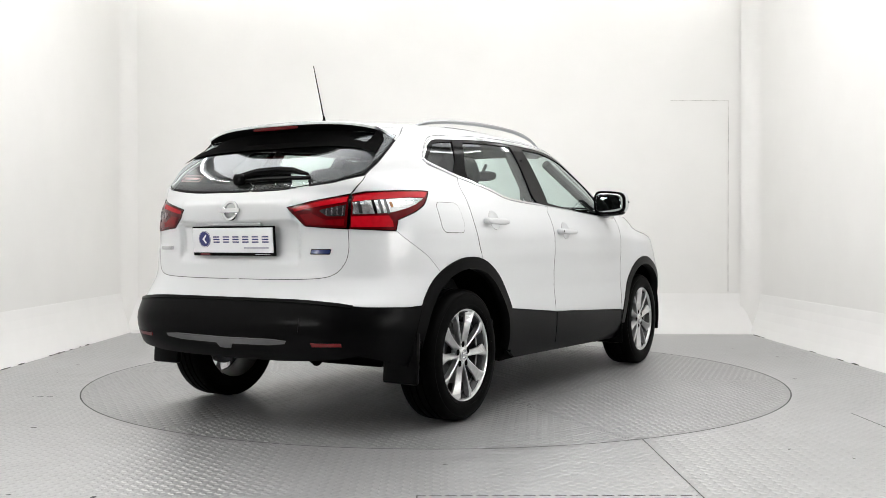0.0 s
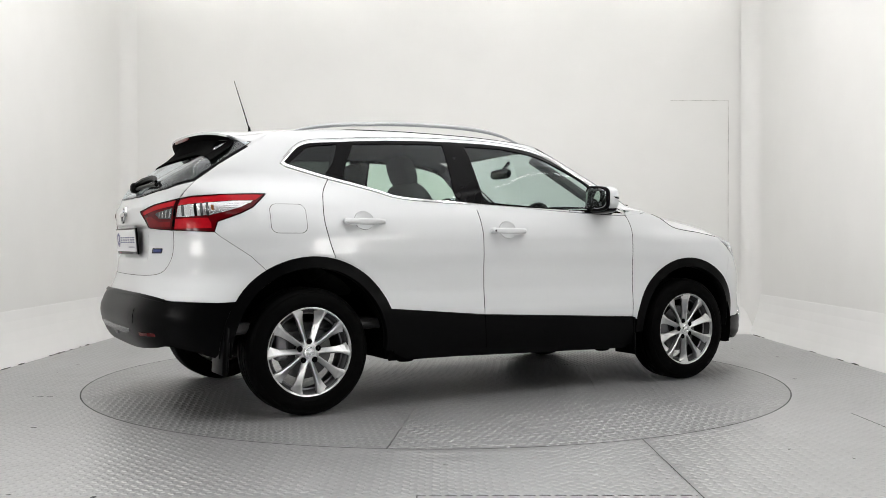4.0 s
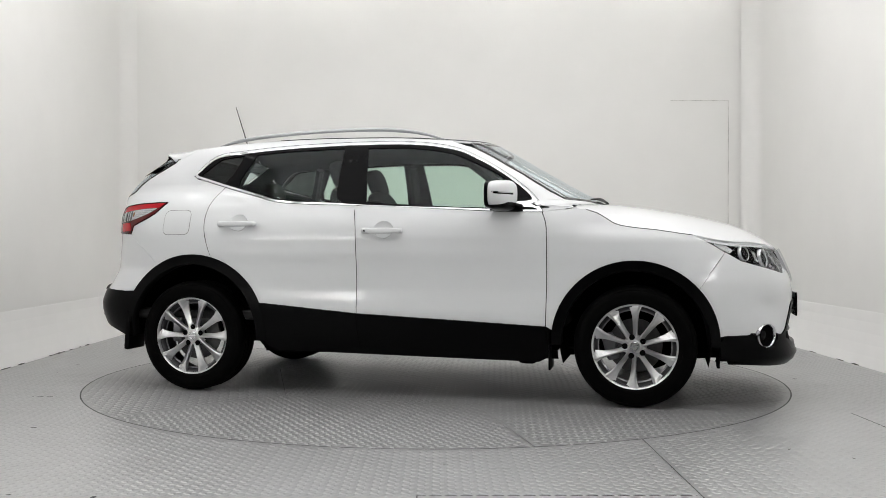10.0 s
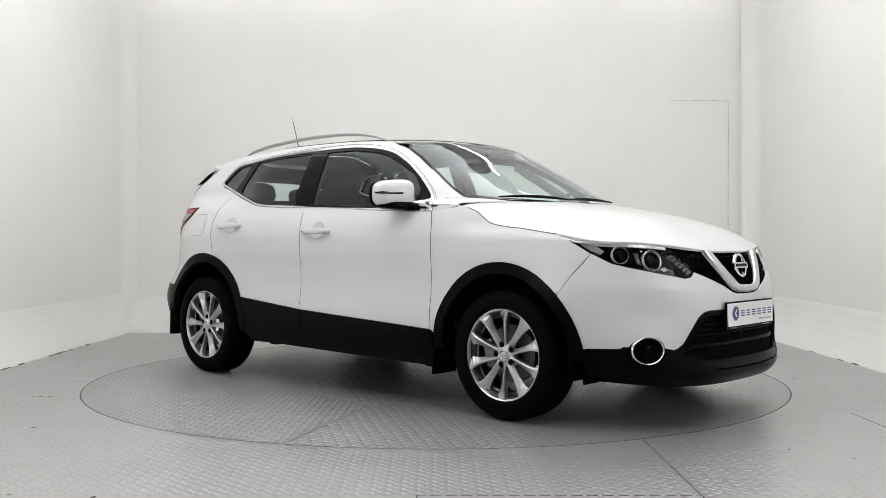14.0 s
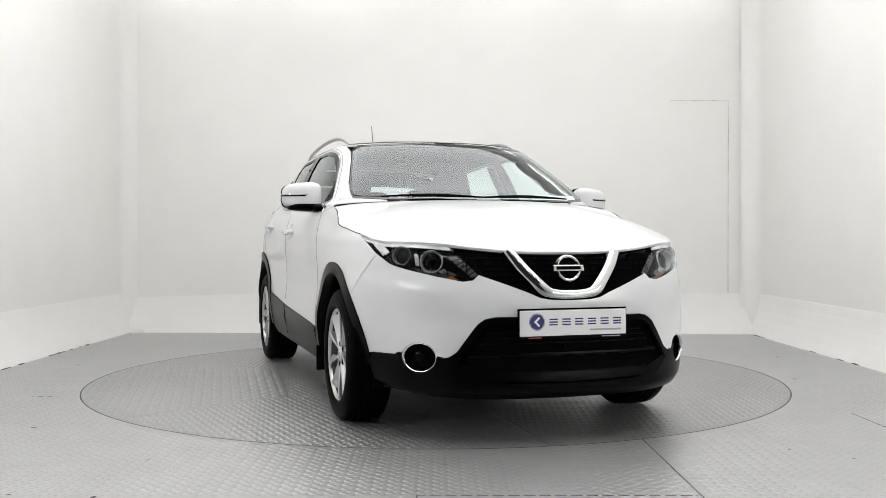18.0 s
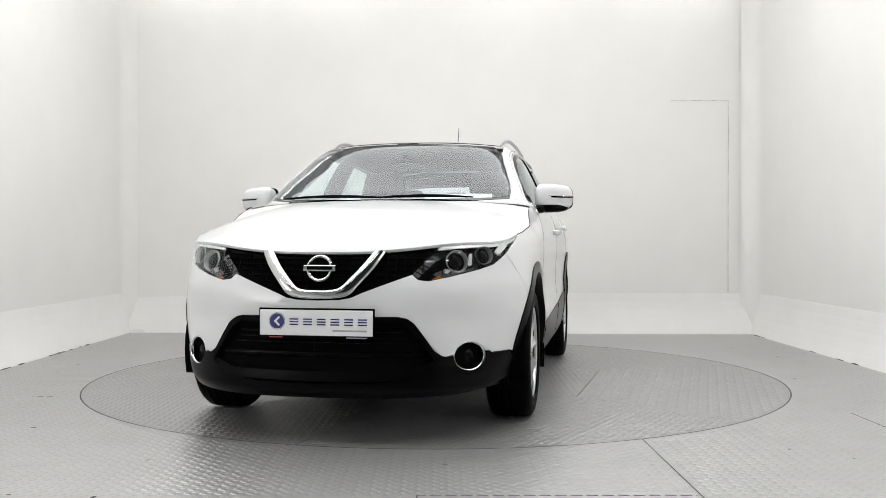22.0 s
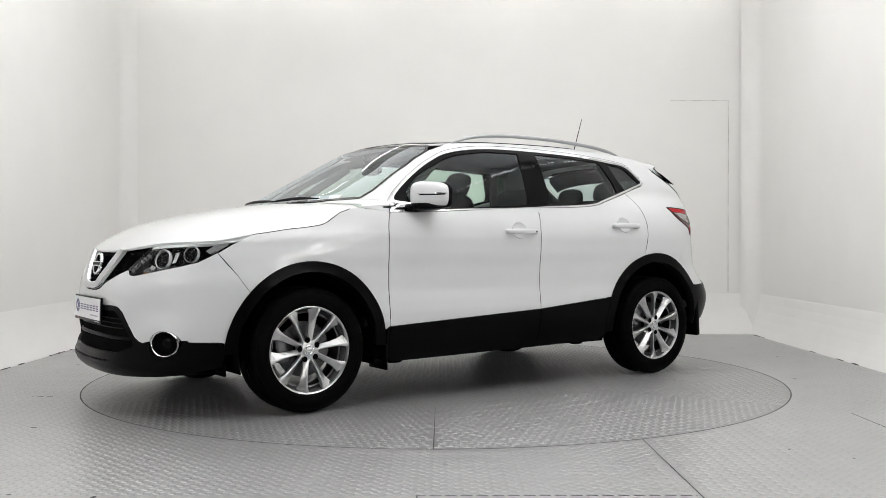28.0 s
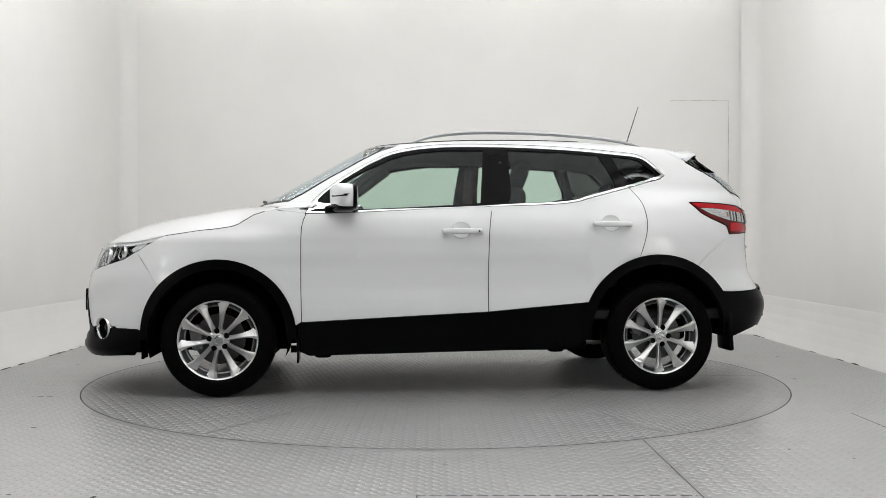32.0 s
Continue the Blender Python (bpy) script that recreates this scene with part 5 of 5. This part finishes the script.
# headlamps: reflectors, projector rings and a light bar
for sy in (1, -1):
    for y, z, r, o in ((0.712, 0.846, 0.044, -0.016), (0.602, 0.820, 0.052, -0.016)):
        c = nose_at(y, z, o)
        k = np.array([at_front(y, z)])
        nn = Vector(skin_normal(k, np.array([z]))[0]) + Vector((0.5, 0, 0))
        turn = nn.to_track_quat("X", "Z").to_matrix().to_4x4()
        m = Matrix.Translation(c) @ turn
        ring_geo = moved(lathe([(r, -0.012), (r * 1.0, 0.004), (r * 0.96, 0.007), (r * 0.91, 0.003)], 36, "x"), m)
        bowl_geo = moved(lathe([(r * 0.91, 0.003), (r * 0.82, -0.010), (r * 0.66, -0.022)], 36, "x"), m)
        lens_geo = moved(lump(-0.016, 0, 0, 0.036, r * 1.36, r * 1.36, 2), m)
        if sy < 0:
            ring_geo, bowl_geo, lens_geo = sflip(ring_geo), sflip(bowl_geo), sflip(lens_geo)
        ob = smooth_all(part("lamp_ring", ring_geo, BRIGHTL, car, "chrome headlamp reflector ring"), 40)
        smooth_all(part("bowl", bowl_geo, ALLOYD, ob, "smoky reflector bowl"))
        smooth_all(part("projector", lens_geo, GLOSSB, ob, "dark projector lens"))
SIDE_REF = sides([(1.745, 0.895), (1.80, 0.862), (1.835, 0.848), (1.85, 0.862), (1.79, 0.905)])
pair("lamp_reflector", skin_patch(SIDE_REF, off=-0.016, rim=0.008, gap=0.0, step=0.02), BRIGHTL, car, "pale reflector at the headlamp's outer end")
for q0 in ([(0.650, 0.852), (0.664, 0.856), (0.664, 0.802), (0.650, 0.798)], [(0.553, 0.790), (0.580, 0.778), (0.566, 0.766), (0.545, 0.772)], [(0.770, 0.858), (0.785, 0.862), (0.778, 0.842)]):
    pair("lamp_facet", skin_patch(fronts(q0), off=-0.016, rim=0.006, gap=0.0, step=0.02), CLEARL, car, "bright facet inside the headlamp")
# a stepped light guide down the headlamp's inner edge
for k in range(6):
    a, b = k / 6 + 0.02, (k + 1) / 6 - 0.02
    q0 = [(0.500 - 0.088 * a, 0.852 - 0.088 * a), (0.500 - 0.088 * b, 0.852 - 0.088 * b), (0.530 - 0.088 * b, 0.838 - 0.090 * b), (0.530 - 0.088 * a, 0.838 - 0.090 * a)]
    pair("light_guide", skin_patch(fronts(q0), off=-0.018, rim=0.006, gap=0.0, step=0.02), SMOKE, car, "dark stepped light guide in the headlamp")
TOPB = [(s, z - 0.009) for s, z in HS_HEAD]
bar = TOPB + [(s, z - 0.013) for s, z in TOPB[::-1]]
pair("light_bar", skin_patch(bar, off=-0.008, rim=0.006, gap=0.0, step=0.02), BRIGHTL, car, "bright light bar along the headlamp's top")
REF = fronts([(0.50, 0.765), (0.55, 0.785), (0.66, 0.785), (0.69, 0.79), (0.64, 0.772), (0.54, 0.748)])
pair("lamp_reflector", skin_patch(REF, off=-0.022, rim=0.01, gap=0.0, step=0.02), SMOKE, car, "grey facets inside the headlamp")
AMB = fronts([(0.50, 0.742), (0.53, 0.758), (0.56, 0.745), (0.54, 0.735)])
pair("turn_lamp", skin_patch(AMB, off=-0.02, rim=0.008, gap=0.0, step=0.02), AMBER, car, "amber turn lamp")

# grille: slats, V-shaped chrome, badge
for k, z in enumerate((0.835, 0.81, 0.785, 0.76, 0.735, 0.71)):
    w = 0.50 - 0.052 * k
    p = [nose_at(y, z, -0.018) for y in np.linspace(-w, w, 23)]
    part("grille_slat", tube(p, 0.004, 5), UNDER, car)
for y in np.linspace(-0.46, 0.46, 24):
    zb = 0.66 + 0.11 * min(1, abs(y) / 0.40)
    p = [nose_at(y, z, -0.018) for z in np.linspace(max(zb, 0.68), 0.85, 6)]
    part("grille_rib", tube(p, 0.003, 5), UNDER, car)
VO = [(0.292, 0.858), (0.27, 0.820), (0.244, 0.780), (0.182, 0.708), (0.150, 0.673), (0.11, 0.657), (0.05, 0.651), (0.0, 0.650)]
VI = [(0.0, 0.688), (0.05, 0.689), (0.092, 0.697), (0.118, 0.718), (0.179, 0.782), (0.222, 0.838), (0.236, 0.858)]


def between(t):
    a, b = np.array(spline(VO, 3)), np.array(spline(VI[::-1], 3))
    q = np.linspace(0, 1, 24)
    fa, fb = (np.stack([np.interp(q, np.linspace(0, 1, len(c)), c[:, k]) for k in (0, 1)], 1) for c in (a, b))
    return [tuple(p) for p in fa * (1 - t) + fb * t]


# one rounded chrome band, highest along its middle
vs, fs = [], []
PROFILE = [(0.0, -0.028), (0.0, 0.004), (0.10, 0.011), (0.30, 0.016), (0.55, 0.018), (0.80, 0.017), (0.95, 0.013), (1.0, 0.006), (1.0, -0.028)]
for t, o in PROFILE:
    line = between(t)
    right = [nose_at(y, z, o) for y, z in line]
    vs += [tuple(p) for p in right] + [(p[0], -p[1], p[2]) for p in right[::-1][1:]]
row = len(vs) // len(PROFILE)
for k in range(len(PROFILE) - 1):
    fs += [(k * row + i, (k + 1) * row + i, (k + 1) * row + i + 1, k * row + i + 1) for i in range(row - 1)]
smooth_all(part("grille_vee", (vs, fs), CHROME, car, "broad chrome V-shaped grille frame"), 50)
bx = float(nose_at(0, 0.782)[0])
tilt = Matrix.Translation((bx + 0.012, 0, 0.785)) @ Matrix.Rotation(radians(-12), 4, "Y")
ring = smooth_all(part("badge", moved(lathe([(0.047, -0.006), (0.049, 0.006), (0.055, 0.009), (0.061, 0.006), (0.063, -0.006)], 48, "x"), tilt), CHROME, car, "round chrome badge with a plain bar"), 40)
bm = box(0, 0, 0, 0.018, 0.152, 0.030, 0.004, m=Matrix.Identity(4))
bm.transform(tilt)
part("bar", bm, CHROME, ring)
bm = box(0.0095, 0, 0, 0.003, 0.12, 0.015, 0.001)
bm.transform(tilt)
part("bar_inlay", bm, GLOSSB, ring)

# front fog lamps with chrome rings
for sy in (1, -1):
    c = nose_at(0.655, 0.390, 0.0)
    m = Matrix.Translation((c[0] - 0.008, sy * (c[1] - 0.004), c[2])) @ Matrix.Rotation(sy * 0.66, 4, "Z") @ Matrix.Diagonal((1, 1.32, 1.06, 1))
    f = smooth_all(part("fog_lamp", moved(lathe([(0.052, -0.05), (0.054, 0.0), (0.056, 0.006), (0.060, 0.009), (0.064, 0.004), (0.066, -0.03)], 40, "x"), m), CHROME, car, "round chrome-ringed front fog lamp"), 40)
    smooth_all(part("bowl", moved(lathe([(0.057, 0.004), (0.045, -0.03), (0.0005, -0.035)], 32, "x"), m), UNDER, f, "black lamp bowl"))
    smooth_all(part("lens", moved(lump(-0.02, 0, 0, 0.02, 0.06, 0.06, 2), m), GLOSSB, f, "dark round lens"))

# lower grille bars
for z, w, r in ((0.505, 0.38, 0.003), (0.480, 0.40, 0.003), (0.455, 0.42, 0.003), (0.405, 0.475, 0.011)):
    smooth_all(part("intake_slat", tube([nose_at(y, z, -0.022) for y in np.linspace(-w, w, 25)], r, 8), BLACKP, car))
part("intake_divider", tube([nose_at(-0.02, z, -0.024) for z in (0.41, 0.47, 0.53)], 0.006, 6), BLACKP, car)
LOWB = fronts([(0.0, 0.33), (0.40, 0.335), (0.52, 0.375), (0.55, 0.36), (0.45, 0.295), (0.0, 0.285)])
part("intake_lip", skin_patch(LOWB + [(-s, z) for s, z in LOWB[::-1]][1:-1], off=0.0, rim=0.02, gap=0.0), BLACKP, car, "black lower intake lip")


# ---- number plates: white dealer plates with plain bars ----
def plate(name, x, z, w, h, tiltdeg, facing, label):
    root = new(name)
    root.parent = car
    tagged(root, label)
    root.matrix_local = Matrix.Translation((x, 0, z)) @ Matrix.Rotation(0 if facing > 0 else math.pi, 4, "Z") @ Matrix.Rotation(radians(tiltdeg), 4, "Y")
    part("backing", box(-0.008, 0, -0.004, 0.010, w + 0.014, h + 0.024, 0.003), GLOSSB, root, "black plate holder")
    part("sheet", box(0, 0, 0, 0.006, w, h, 0.002), PLATE, root, "white plate sheet")
    d = lathe([(0.0005, 0.0040), (0.0385 * h / 0.115, 0.0040), (0.0385 * h / 0.115, 0.0)], 32, "x")
    part("disc", moved(d, Matrix.Translation((0, -w * 0.345, 0.006))), NAVY, root, "round navy mark")
    d2 = lathe([(0.0345 * h / 0.115, 0.0044), (0.0365 * h / 0.115, 0.0044)], 32, "x")
    part("disc_ring", moved(d2, Matrix.Translation((0, -w * 0.345, 0.006))), PLATE, root)
    # a plain arrow mark in the disc
    for dy, rx, hh in ((0.0, 45, 0.032), (0.0, -45, 0.032)):
        b = box(0.0048, 0, 0, 0.0008, 0.009, hh)
        zz = 0.006 + (0.008 if rx == -45 else -0.008 if rx == 45 else 0)
        b.transform(Matrix.Translation((0, -w * 0.345 + dy, zz)) @ Matrix.Rotation(radians(rx), 4, "X"))
        part("mark", b, PLATE, root)
    # six lettering blocks drawn as bars
    x0 = -w * 0.245
    lw = w * 0.105
    for i in range(6):
        y = x0 + lw * 0.5 + i * (lw + w * 0.016)
        for dz in (-0.105, 0.0, 0.105):
            part("lettering_bar", box(0.0035, y, 0.004 + dz * h, 0.001, lw * 0.74, h * 0.052), NAVY, root)
    part("small_lettering", box(0.0035, w * 0.30, -h * 0.30, 0.001, w * 0.30, h * 0.07), GREYP, root, "thin grey line of lettering")
    part("holder_print", box(-0.0026, -w * 0.36, -h * 0.5 - 0.008, 0.001, w * 0.12, 0.006), REDP, root)
    part("holder_print", box(-0.0026, w * 0.36, -h * 0.5 - 0.008, 0.001, w * 0.18, 0.005), GREYP, root)
    return root


plate("front_plate", 2.236, 0.546, 0.520, 0.113, -1, 1, "white dealer plate with navy bars")
plate("rear_plate", -2.074, 0.912, 0.520, 0.120, 5, -1, "white dealer plate with navy bars in a black frame")

# tailgate details: badge, name bars, blue tag, handle strip, plate recess edge
c = tail_at(0, 1.055, 0.008)
m = Matrix.Translation(c) @ Matrix.Rotation(radians(8), 4, "Y")
ring = smooth_all(part("badge", moved(lathe([(0.036, 0.004), (0.038, -0.005), (0.043, -0.007), (0.048, -0.005), (0.049, 0.004)], 40, "x"), m), CHROME, car, "round chrome badge with a plain bar"), 40)
bm = box(-0.004, 0, 0, 0.012, 0.118, 0.022, 0.003)
bm.transform(m)
part("bar", bm, CHROME, ring)
for i in range(7):
    y = 0.572 - i * 0.0195
    p = tail_at(y, 0.874, 0.003)
    part("name_bar", box(p[0], p[1], p[2], 0.006, 0.012, 0.018, 0.002), CHROME, car)
blue = rears(rounded(-0.497, 0.858, 0.086, 0.016, 0.003, 2, shear=-0.2))
part("tag_edge", skin_patch(rears(rounded(-0.497, 0.858, 0.094, 0.026, 0.004, 2, shear=-0.2)), off=0.0025, rim=0.003, gap=0.0, step=0.02), GLOSSB, car)
part("blue_tag", skin_patch(blue, off=0.004, rim=0.004, gap=0.0, step=0.02), BLUEB, car, "small blue badge")
p = [tail_at(y, 0.992, 0.004) for y in np.linspace(-0.17, 0.17, 9)]
smooth_all(part("tailgate_handle", tube(p, 0.006, 8), PAINT, car, "white handle strip over the plate"))


# ---- underneath ----
both("mud_flap", joined((lambda q: ([tuple(v.co) for v in q.verts], [tuple(v.index for v in f.verts) for f in q.faces]))(box(-1.764, 0.778, 0.362, 0.036, 0.19, 0.25, 0.012, m=Matrix.Rotation(0.06, 4, "Y")))),
     BLACKP, car, "black rear mud flap", 30)
both("mud_flap", joined((lambda q: ([tuple(v.co) for v in q.verts], [tuple(v.index for v in f.verts) for f in q.faces]))(box(0.862, 0.80, 0.265, 0.012, 0.19, 0.14, 0.005))),
     BLACKP, car, "black front mud flap", 30)
both("spat", joined((lambda q: ([tuple(v.co) for v in q.verts], [tuple(v.index for v in f.verts) for f in q.faces]))(box(1.765, 0.74, 0.250, 0.016, 0.12, 0.06, 0.004))), UNDER, car, "small black air deflector", 30)
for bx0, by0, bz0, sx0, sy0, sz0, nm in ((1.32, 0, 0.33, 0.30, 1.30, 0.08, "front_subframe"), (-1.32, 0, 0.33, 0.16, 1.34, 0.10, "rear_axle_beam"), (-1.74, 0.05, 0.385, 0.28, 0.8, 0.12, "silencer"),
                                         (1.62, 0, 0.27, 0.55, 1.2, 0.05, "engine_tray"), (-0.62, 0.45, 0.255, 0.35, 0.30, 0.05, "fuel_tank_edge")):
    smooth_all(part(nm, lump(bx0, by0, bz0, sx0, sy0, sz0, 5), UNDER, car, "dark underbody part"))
smooth_all(part("exhaust_pipe", tube([(1.0, 0.1, 0.26), (0.0, 0.12, 0.25), (-1.1, 0.15, 0.27), (-1.60, -0.1, 0.31), (-1.80, -0.3, 0.32)], 0.028, 12), UNDER, car, "exhaust pipe, blackened as if in shade"))
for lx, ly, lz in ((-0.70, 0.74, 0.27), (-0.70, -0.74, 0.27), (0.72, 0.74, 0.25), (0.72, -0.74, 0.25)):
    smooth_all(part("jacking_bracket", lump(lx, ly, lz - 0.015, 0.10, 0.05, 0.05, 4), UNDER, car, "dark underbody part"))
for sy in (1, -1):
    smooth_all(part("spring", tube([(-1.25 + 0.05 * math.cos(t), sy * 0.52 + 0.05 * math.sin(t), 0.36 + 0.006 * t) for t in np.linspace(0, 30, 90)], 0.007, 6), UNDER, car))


# ---- cabin ----
part("headliner", patch(cap_surface(lambda x, y: roof(x, y) - 0.035), [(0.40, -0.46), (0.40, 0.46), (0.2, 0.56), (-1.45, 0.56), (-1.45, -0.56), (0.2, -0.56)], step=0.15, unit=(1, 1), rim=0.0, gap=0.0), LINER, car, "dark grey headliner")
part("cabin_floor", box(-0.4, 0, 0.46, 2.7, 1.60, 0.06, 0.02), TRIMIN, car, "dark cabin carpet")
smooth_all(part("dashboard", lump(0.82, 0, 0.93, 0.75, 1.42, 0.36, 4.5), TRIMIN, car, "dark moulded dashboard"))
smooth_all(part("binnacle", lump(0.58, -0.37, 1.065, 0.22, 0.36, 0.10, 3), TRIMIN, car, "hooded instrument binnacle"))
smooth_all(part("console", lump(0.15, 0, 0.62, 0.9, 0.24, 0.26, 4), TRIMIN, car, "dark centre console"))
wm = Matrix.Translation((0.40, -0.37, 0.99)) @ Matrix.Rotation(radians(-62), 4, "Y")
st = smooth_all(part("steering_wheel", moved(tube([(0.185 * math.cos(t), 0.185 * math.sin(t), 0) for t in np.linspace(0, 2 * math.pi, 41)[:-1]], 0.015, 10, True), wm), TRIMIN, car, "black steering wheel"))
smooth_all(part("boss", moved(lump(0, 0, -0.01, 0.13, 0.15, 0.05, 3), wm), TRIMIN, st))
for a in (0, math.pi, math.pi * 1.5):
    smooth_all(part("spoke", moved(tube([(0.05 * math.cos(a), 0.05 * math.sin(a), 0), (0.18 * math.cos(a), 0.18 * math.sin(a), 0)], 0.014, 8), wm), TRIMIN, st))
for sy in (1, -1):
    seat = smooth_all(part("front_seat", lump(-0.06, sy * 0.37, 0.70, 0.56, 0.52, 0.22, 3.5), FABRIC, car, "dark grey cloth front seat"))
    lean = Matrix.Rotation(radians(-20), 4, "Y")
    smooth_all(part("backrest", lump(-0.42, sy * 0.37, 0.97, 0.16, 0.50, 0.62, 3.2, m=lean), FABRIC, seat))
    for o in (0.17, -0.17):
        smooth_all(part("bolster", lump(-0.38, sy * 0.37 + o, 0.93, 0.15, 0.10, 0.48, 2.6, m=lean), FABRIC, seat))
    smooth_all(part("headrest", lump(-0.53, sy * 0.37, 1.325, 0.10, 0.27, 0.20, 3, m=lean), FABRIC, seat))
    for o in (0.06, -0.06):
        part("headrest_post", tube([(-0.50, sy * 0.37 + o, 1.2), (-0.528, sy * 0.37 + o, 1.28)], 0.006, 8), CHROME, seat)
bench = smooth_all(part("rear_seat", lump(-0.92, 0, 0.70, 0.55, 1.30, 0.22, 4), FABRIC, car, "dark grey cloth rear bench"))
smooth_all(part("backrest", lump(-1.22, 0, 0.94, 0.16, 1.30, 0.56, 5, m=Matrix.Rotation(radians(-22), 4, "Y")), FABRIC, bench))
for y in (0.40, 0.0, -0.40):
    smooth_all(part("headrest", lump(-1.335, y, 1.265 if y else 1.235, 0.09, 0.27 if y else 0.24, 0.15, 3, m=Matrix.Rotation(radians(-15), 4, "Y")), FABRIC, bench))
    for o in (0.06, -0.06):
        part("headrest_post", tube([(-1.30, y + o, 1.15), (-1.325, y + o, 1.23)], 0.006, 8), CHROME, bench)
smooth_all(part("rear_view_mirror", lump(0.43, 0, 1.375, 0.04, 0.24, 0.07, 3), GLOSSB, car, "black rear-view mirror"))
part("mirror_stem", tube([(0.44, 0, 1.39), (0.50, 0, 1.46)], 0.012, 8), GLOSSB, car)
part("parcel_shelf", box(-1.62, 0, 1.09, 0.55, 1.18, 0.03, 0.01), TRIMIN, car, "dark parcel shelf")
for sy in (1, -1):
    for z0, z1, x0, x1 in ((1.12, 1.46, 0.86, 0.36), (1.12, 1.48, -0.33, -0.33), (1.20, 1.47, -1.15, -1.05)):
        a, b = skin_at(x0, z0, -0.04), skin_at(x1, z1, -0.04)
        part("pillar_trim", tube([(a[0] - (0.10 if x0 > 0.5 else 0), sy * (a[1] - 0.02), a[2]), (b[0] - (0.06 if x0 > 0.5 else 0), sy * (b[1] - 0.02), b[2])], 0.030, 8), LINER if x0 > 0.5 else TRIMIN, car, "inner pillar trim")
    smooth_all(part("door_trim", lump(-0.2, sy * 0.80, 0.93, 2.1, 0.07, 0.32, 5), TRIMIN, car, "dark inner door panel"))
    smooth_all(part("quarter_trim", lump(-1.50, sy * 0.62, 0.98, 0.60, 0.08, 0.34, 4), TRIMIN, car, "dark luggage side trim"))
    part("seat_belt", tube([(-0.36, sy * 0.70, 1.40), (-0.33, sy * 0.70, 1.1), (-0.30, sy * 0.68, 0.75)], 0.012, 6), TRIMIN, car)

# papers behind the windscreen and stickers
pos = nose_at(0.47, 1.165, -0.02)
bm = box(0, 0, 0, 0.003, 0.30, 0.075)
bm.transform(Matrix.Translation(pos) @ Matrix.Rotation(radians(8), 4, "Z") @ Matrix.Rotation(radians(-45), 4, "Y"))
part("windscreen_paper", bm, PAPER, car, "white paper slips behind the windscreen")
st_o = rears([(0.31, 1.213), (0.47, 1.222), (0.47, 1.256), (0.31, 1.247)])
st_i = rears([(0.316, 1.217), (0.464, 1.226), (0.464, 1.252), (0.316, 1.243)])
sticker = part("glass_sticker", skin_patch(st_o, holes=[st_i], off=-0.004, rim=0.0, gap=0.0, step=0.04), FADED, car, "faded red outlined sticker on the tailgate glass")
part("sticker_bar", skin_patch(rears([(0.33, 1.225), (0.45, 1.232), (0.45, 1.243), (0.33, 1.236)]), off=-0.004, rim=0.0, gap=0.0, step=0.04), FADED, sticker)

# front wipers and scuttle
CW = [(1.235 - 0.25 * (y / 0.74) ** 2, y) for y in np.linspace(-0.72, 0.72, 25)]
CWI = [(1.13 - 0.22 * (y / 0.74) ** 2, y) for y in np.linspace(0.72, -0.72, 25)]
part("scuttle", patch(cap_surface(lambda x, y: hood(x, y) - 0.022), CW + CWI, step=0.06, unit=(1, 1), rim=0.0), BLACKP, car, "black plastic scuttle panel")
for ya, yb in ((-0.58, 0.02), (-0.02, 0.52)):
    p = [nose_at(y, 1.138 + 0.010 * math.sin(math.pi * (y - ya) / (yb - ya)), 0.016) for y in np.linspace(ya, yb, 13)]
    smooth_all(part("wiper", tube(p, [0.004 + 0.006 * math.sin(math.pi * i / 12) for i in range(13)], 6), BLACKP, car, "black windscreen wiper"))


# ---- what moves ----
HEADINGS = [(0, 58.49), (1, 51.19), (2, 43.92), (3, 36.67), (4, 29.43), (5, 22.21), (6, 15.00), (7, 7.79), (8, 0.58), (9, -6.64), (10, -13.86), (11, -21.08), (12, -28.32), (13, -35.56), (14, -42.82), (15, -50.08), (16, -57.36), (17, -64.65), (18, -71.95), (19, -79.26), (20, -86.57), (21, -93.90), (22, -101.24), (23, -108.58), (24, -115.93), (25, -123.28), (26, -130.63), (27, -137.99), (28, -145.36), (29, -152.72), (30, -160.09), (31, -167.46), (32, -174.83)]
OFFSET = (0.0238, -0.0953)


def motions():
    spin, drive = [], []
    for t, a in HEADINGS:
        c, s = math.cos(radians(a)), math.sin(radians(a))
        spin.append((t, pose(0, 0, 0, 0, 0, a)))
        drive.append((t, pose(c * OFFSET[0] - s * OFFSET[1], s * OFFSET[0] + c * OFFSET[1], 0.0022, 0, 0, a)))
    walk(turntable, spin)
    walk(car, drive)


motions()
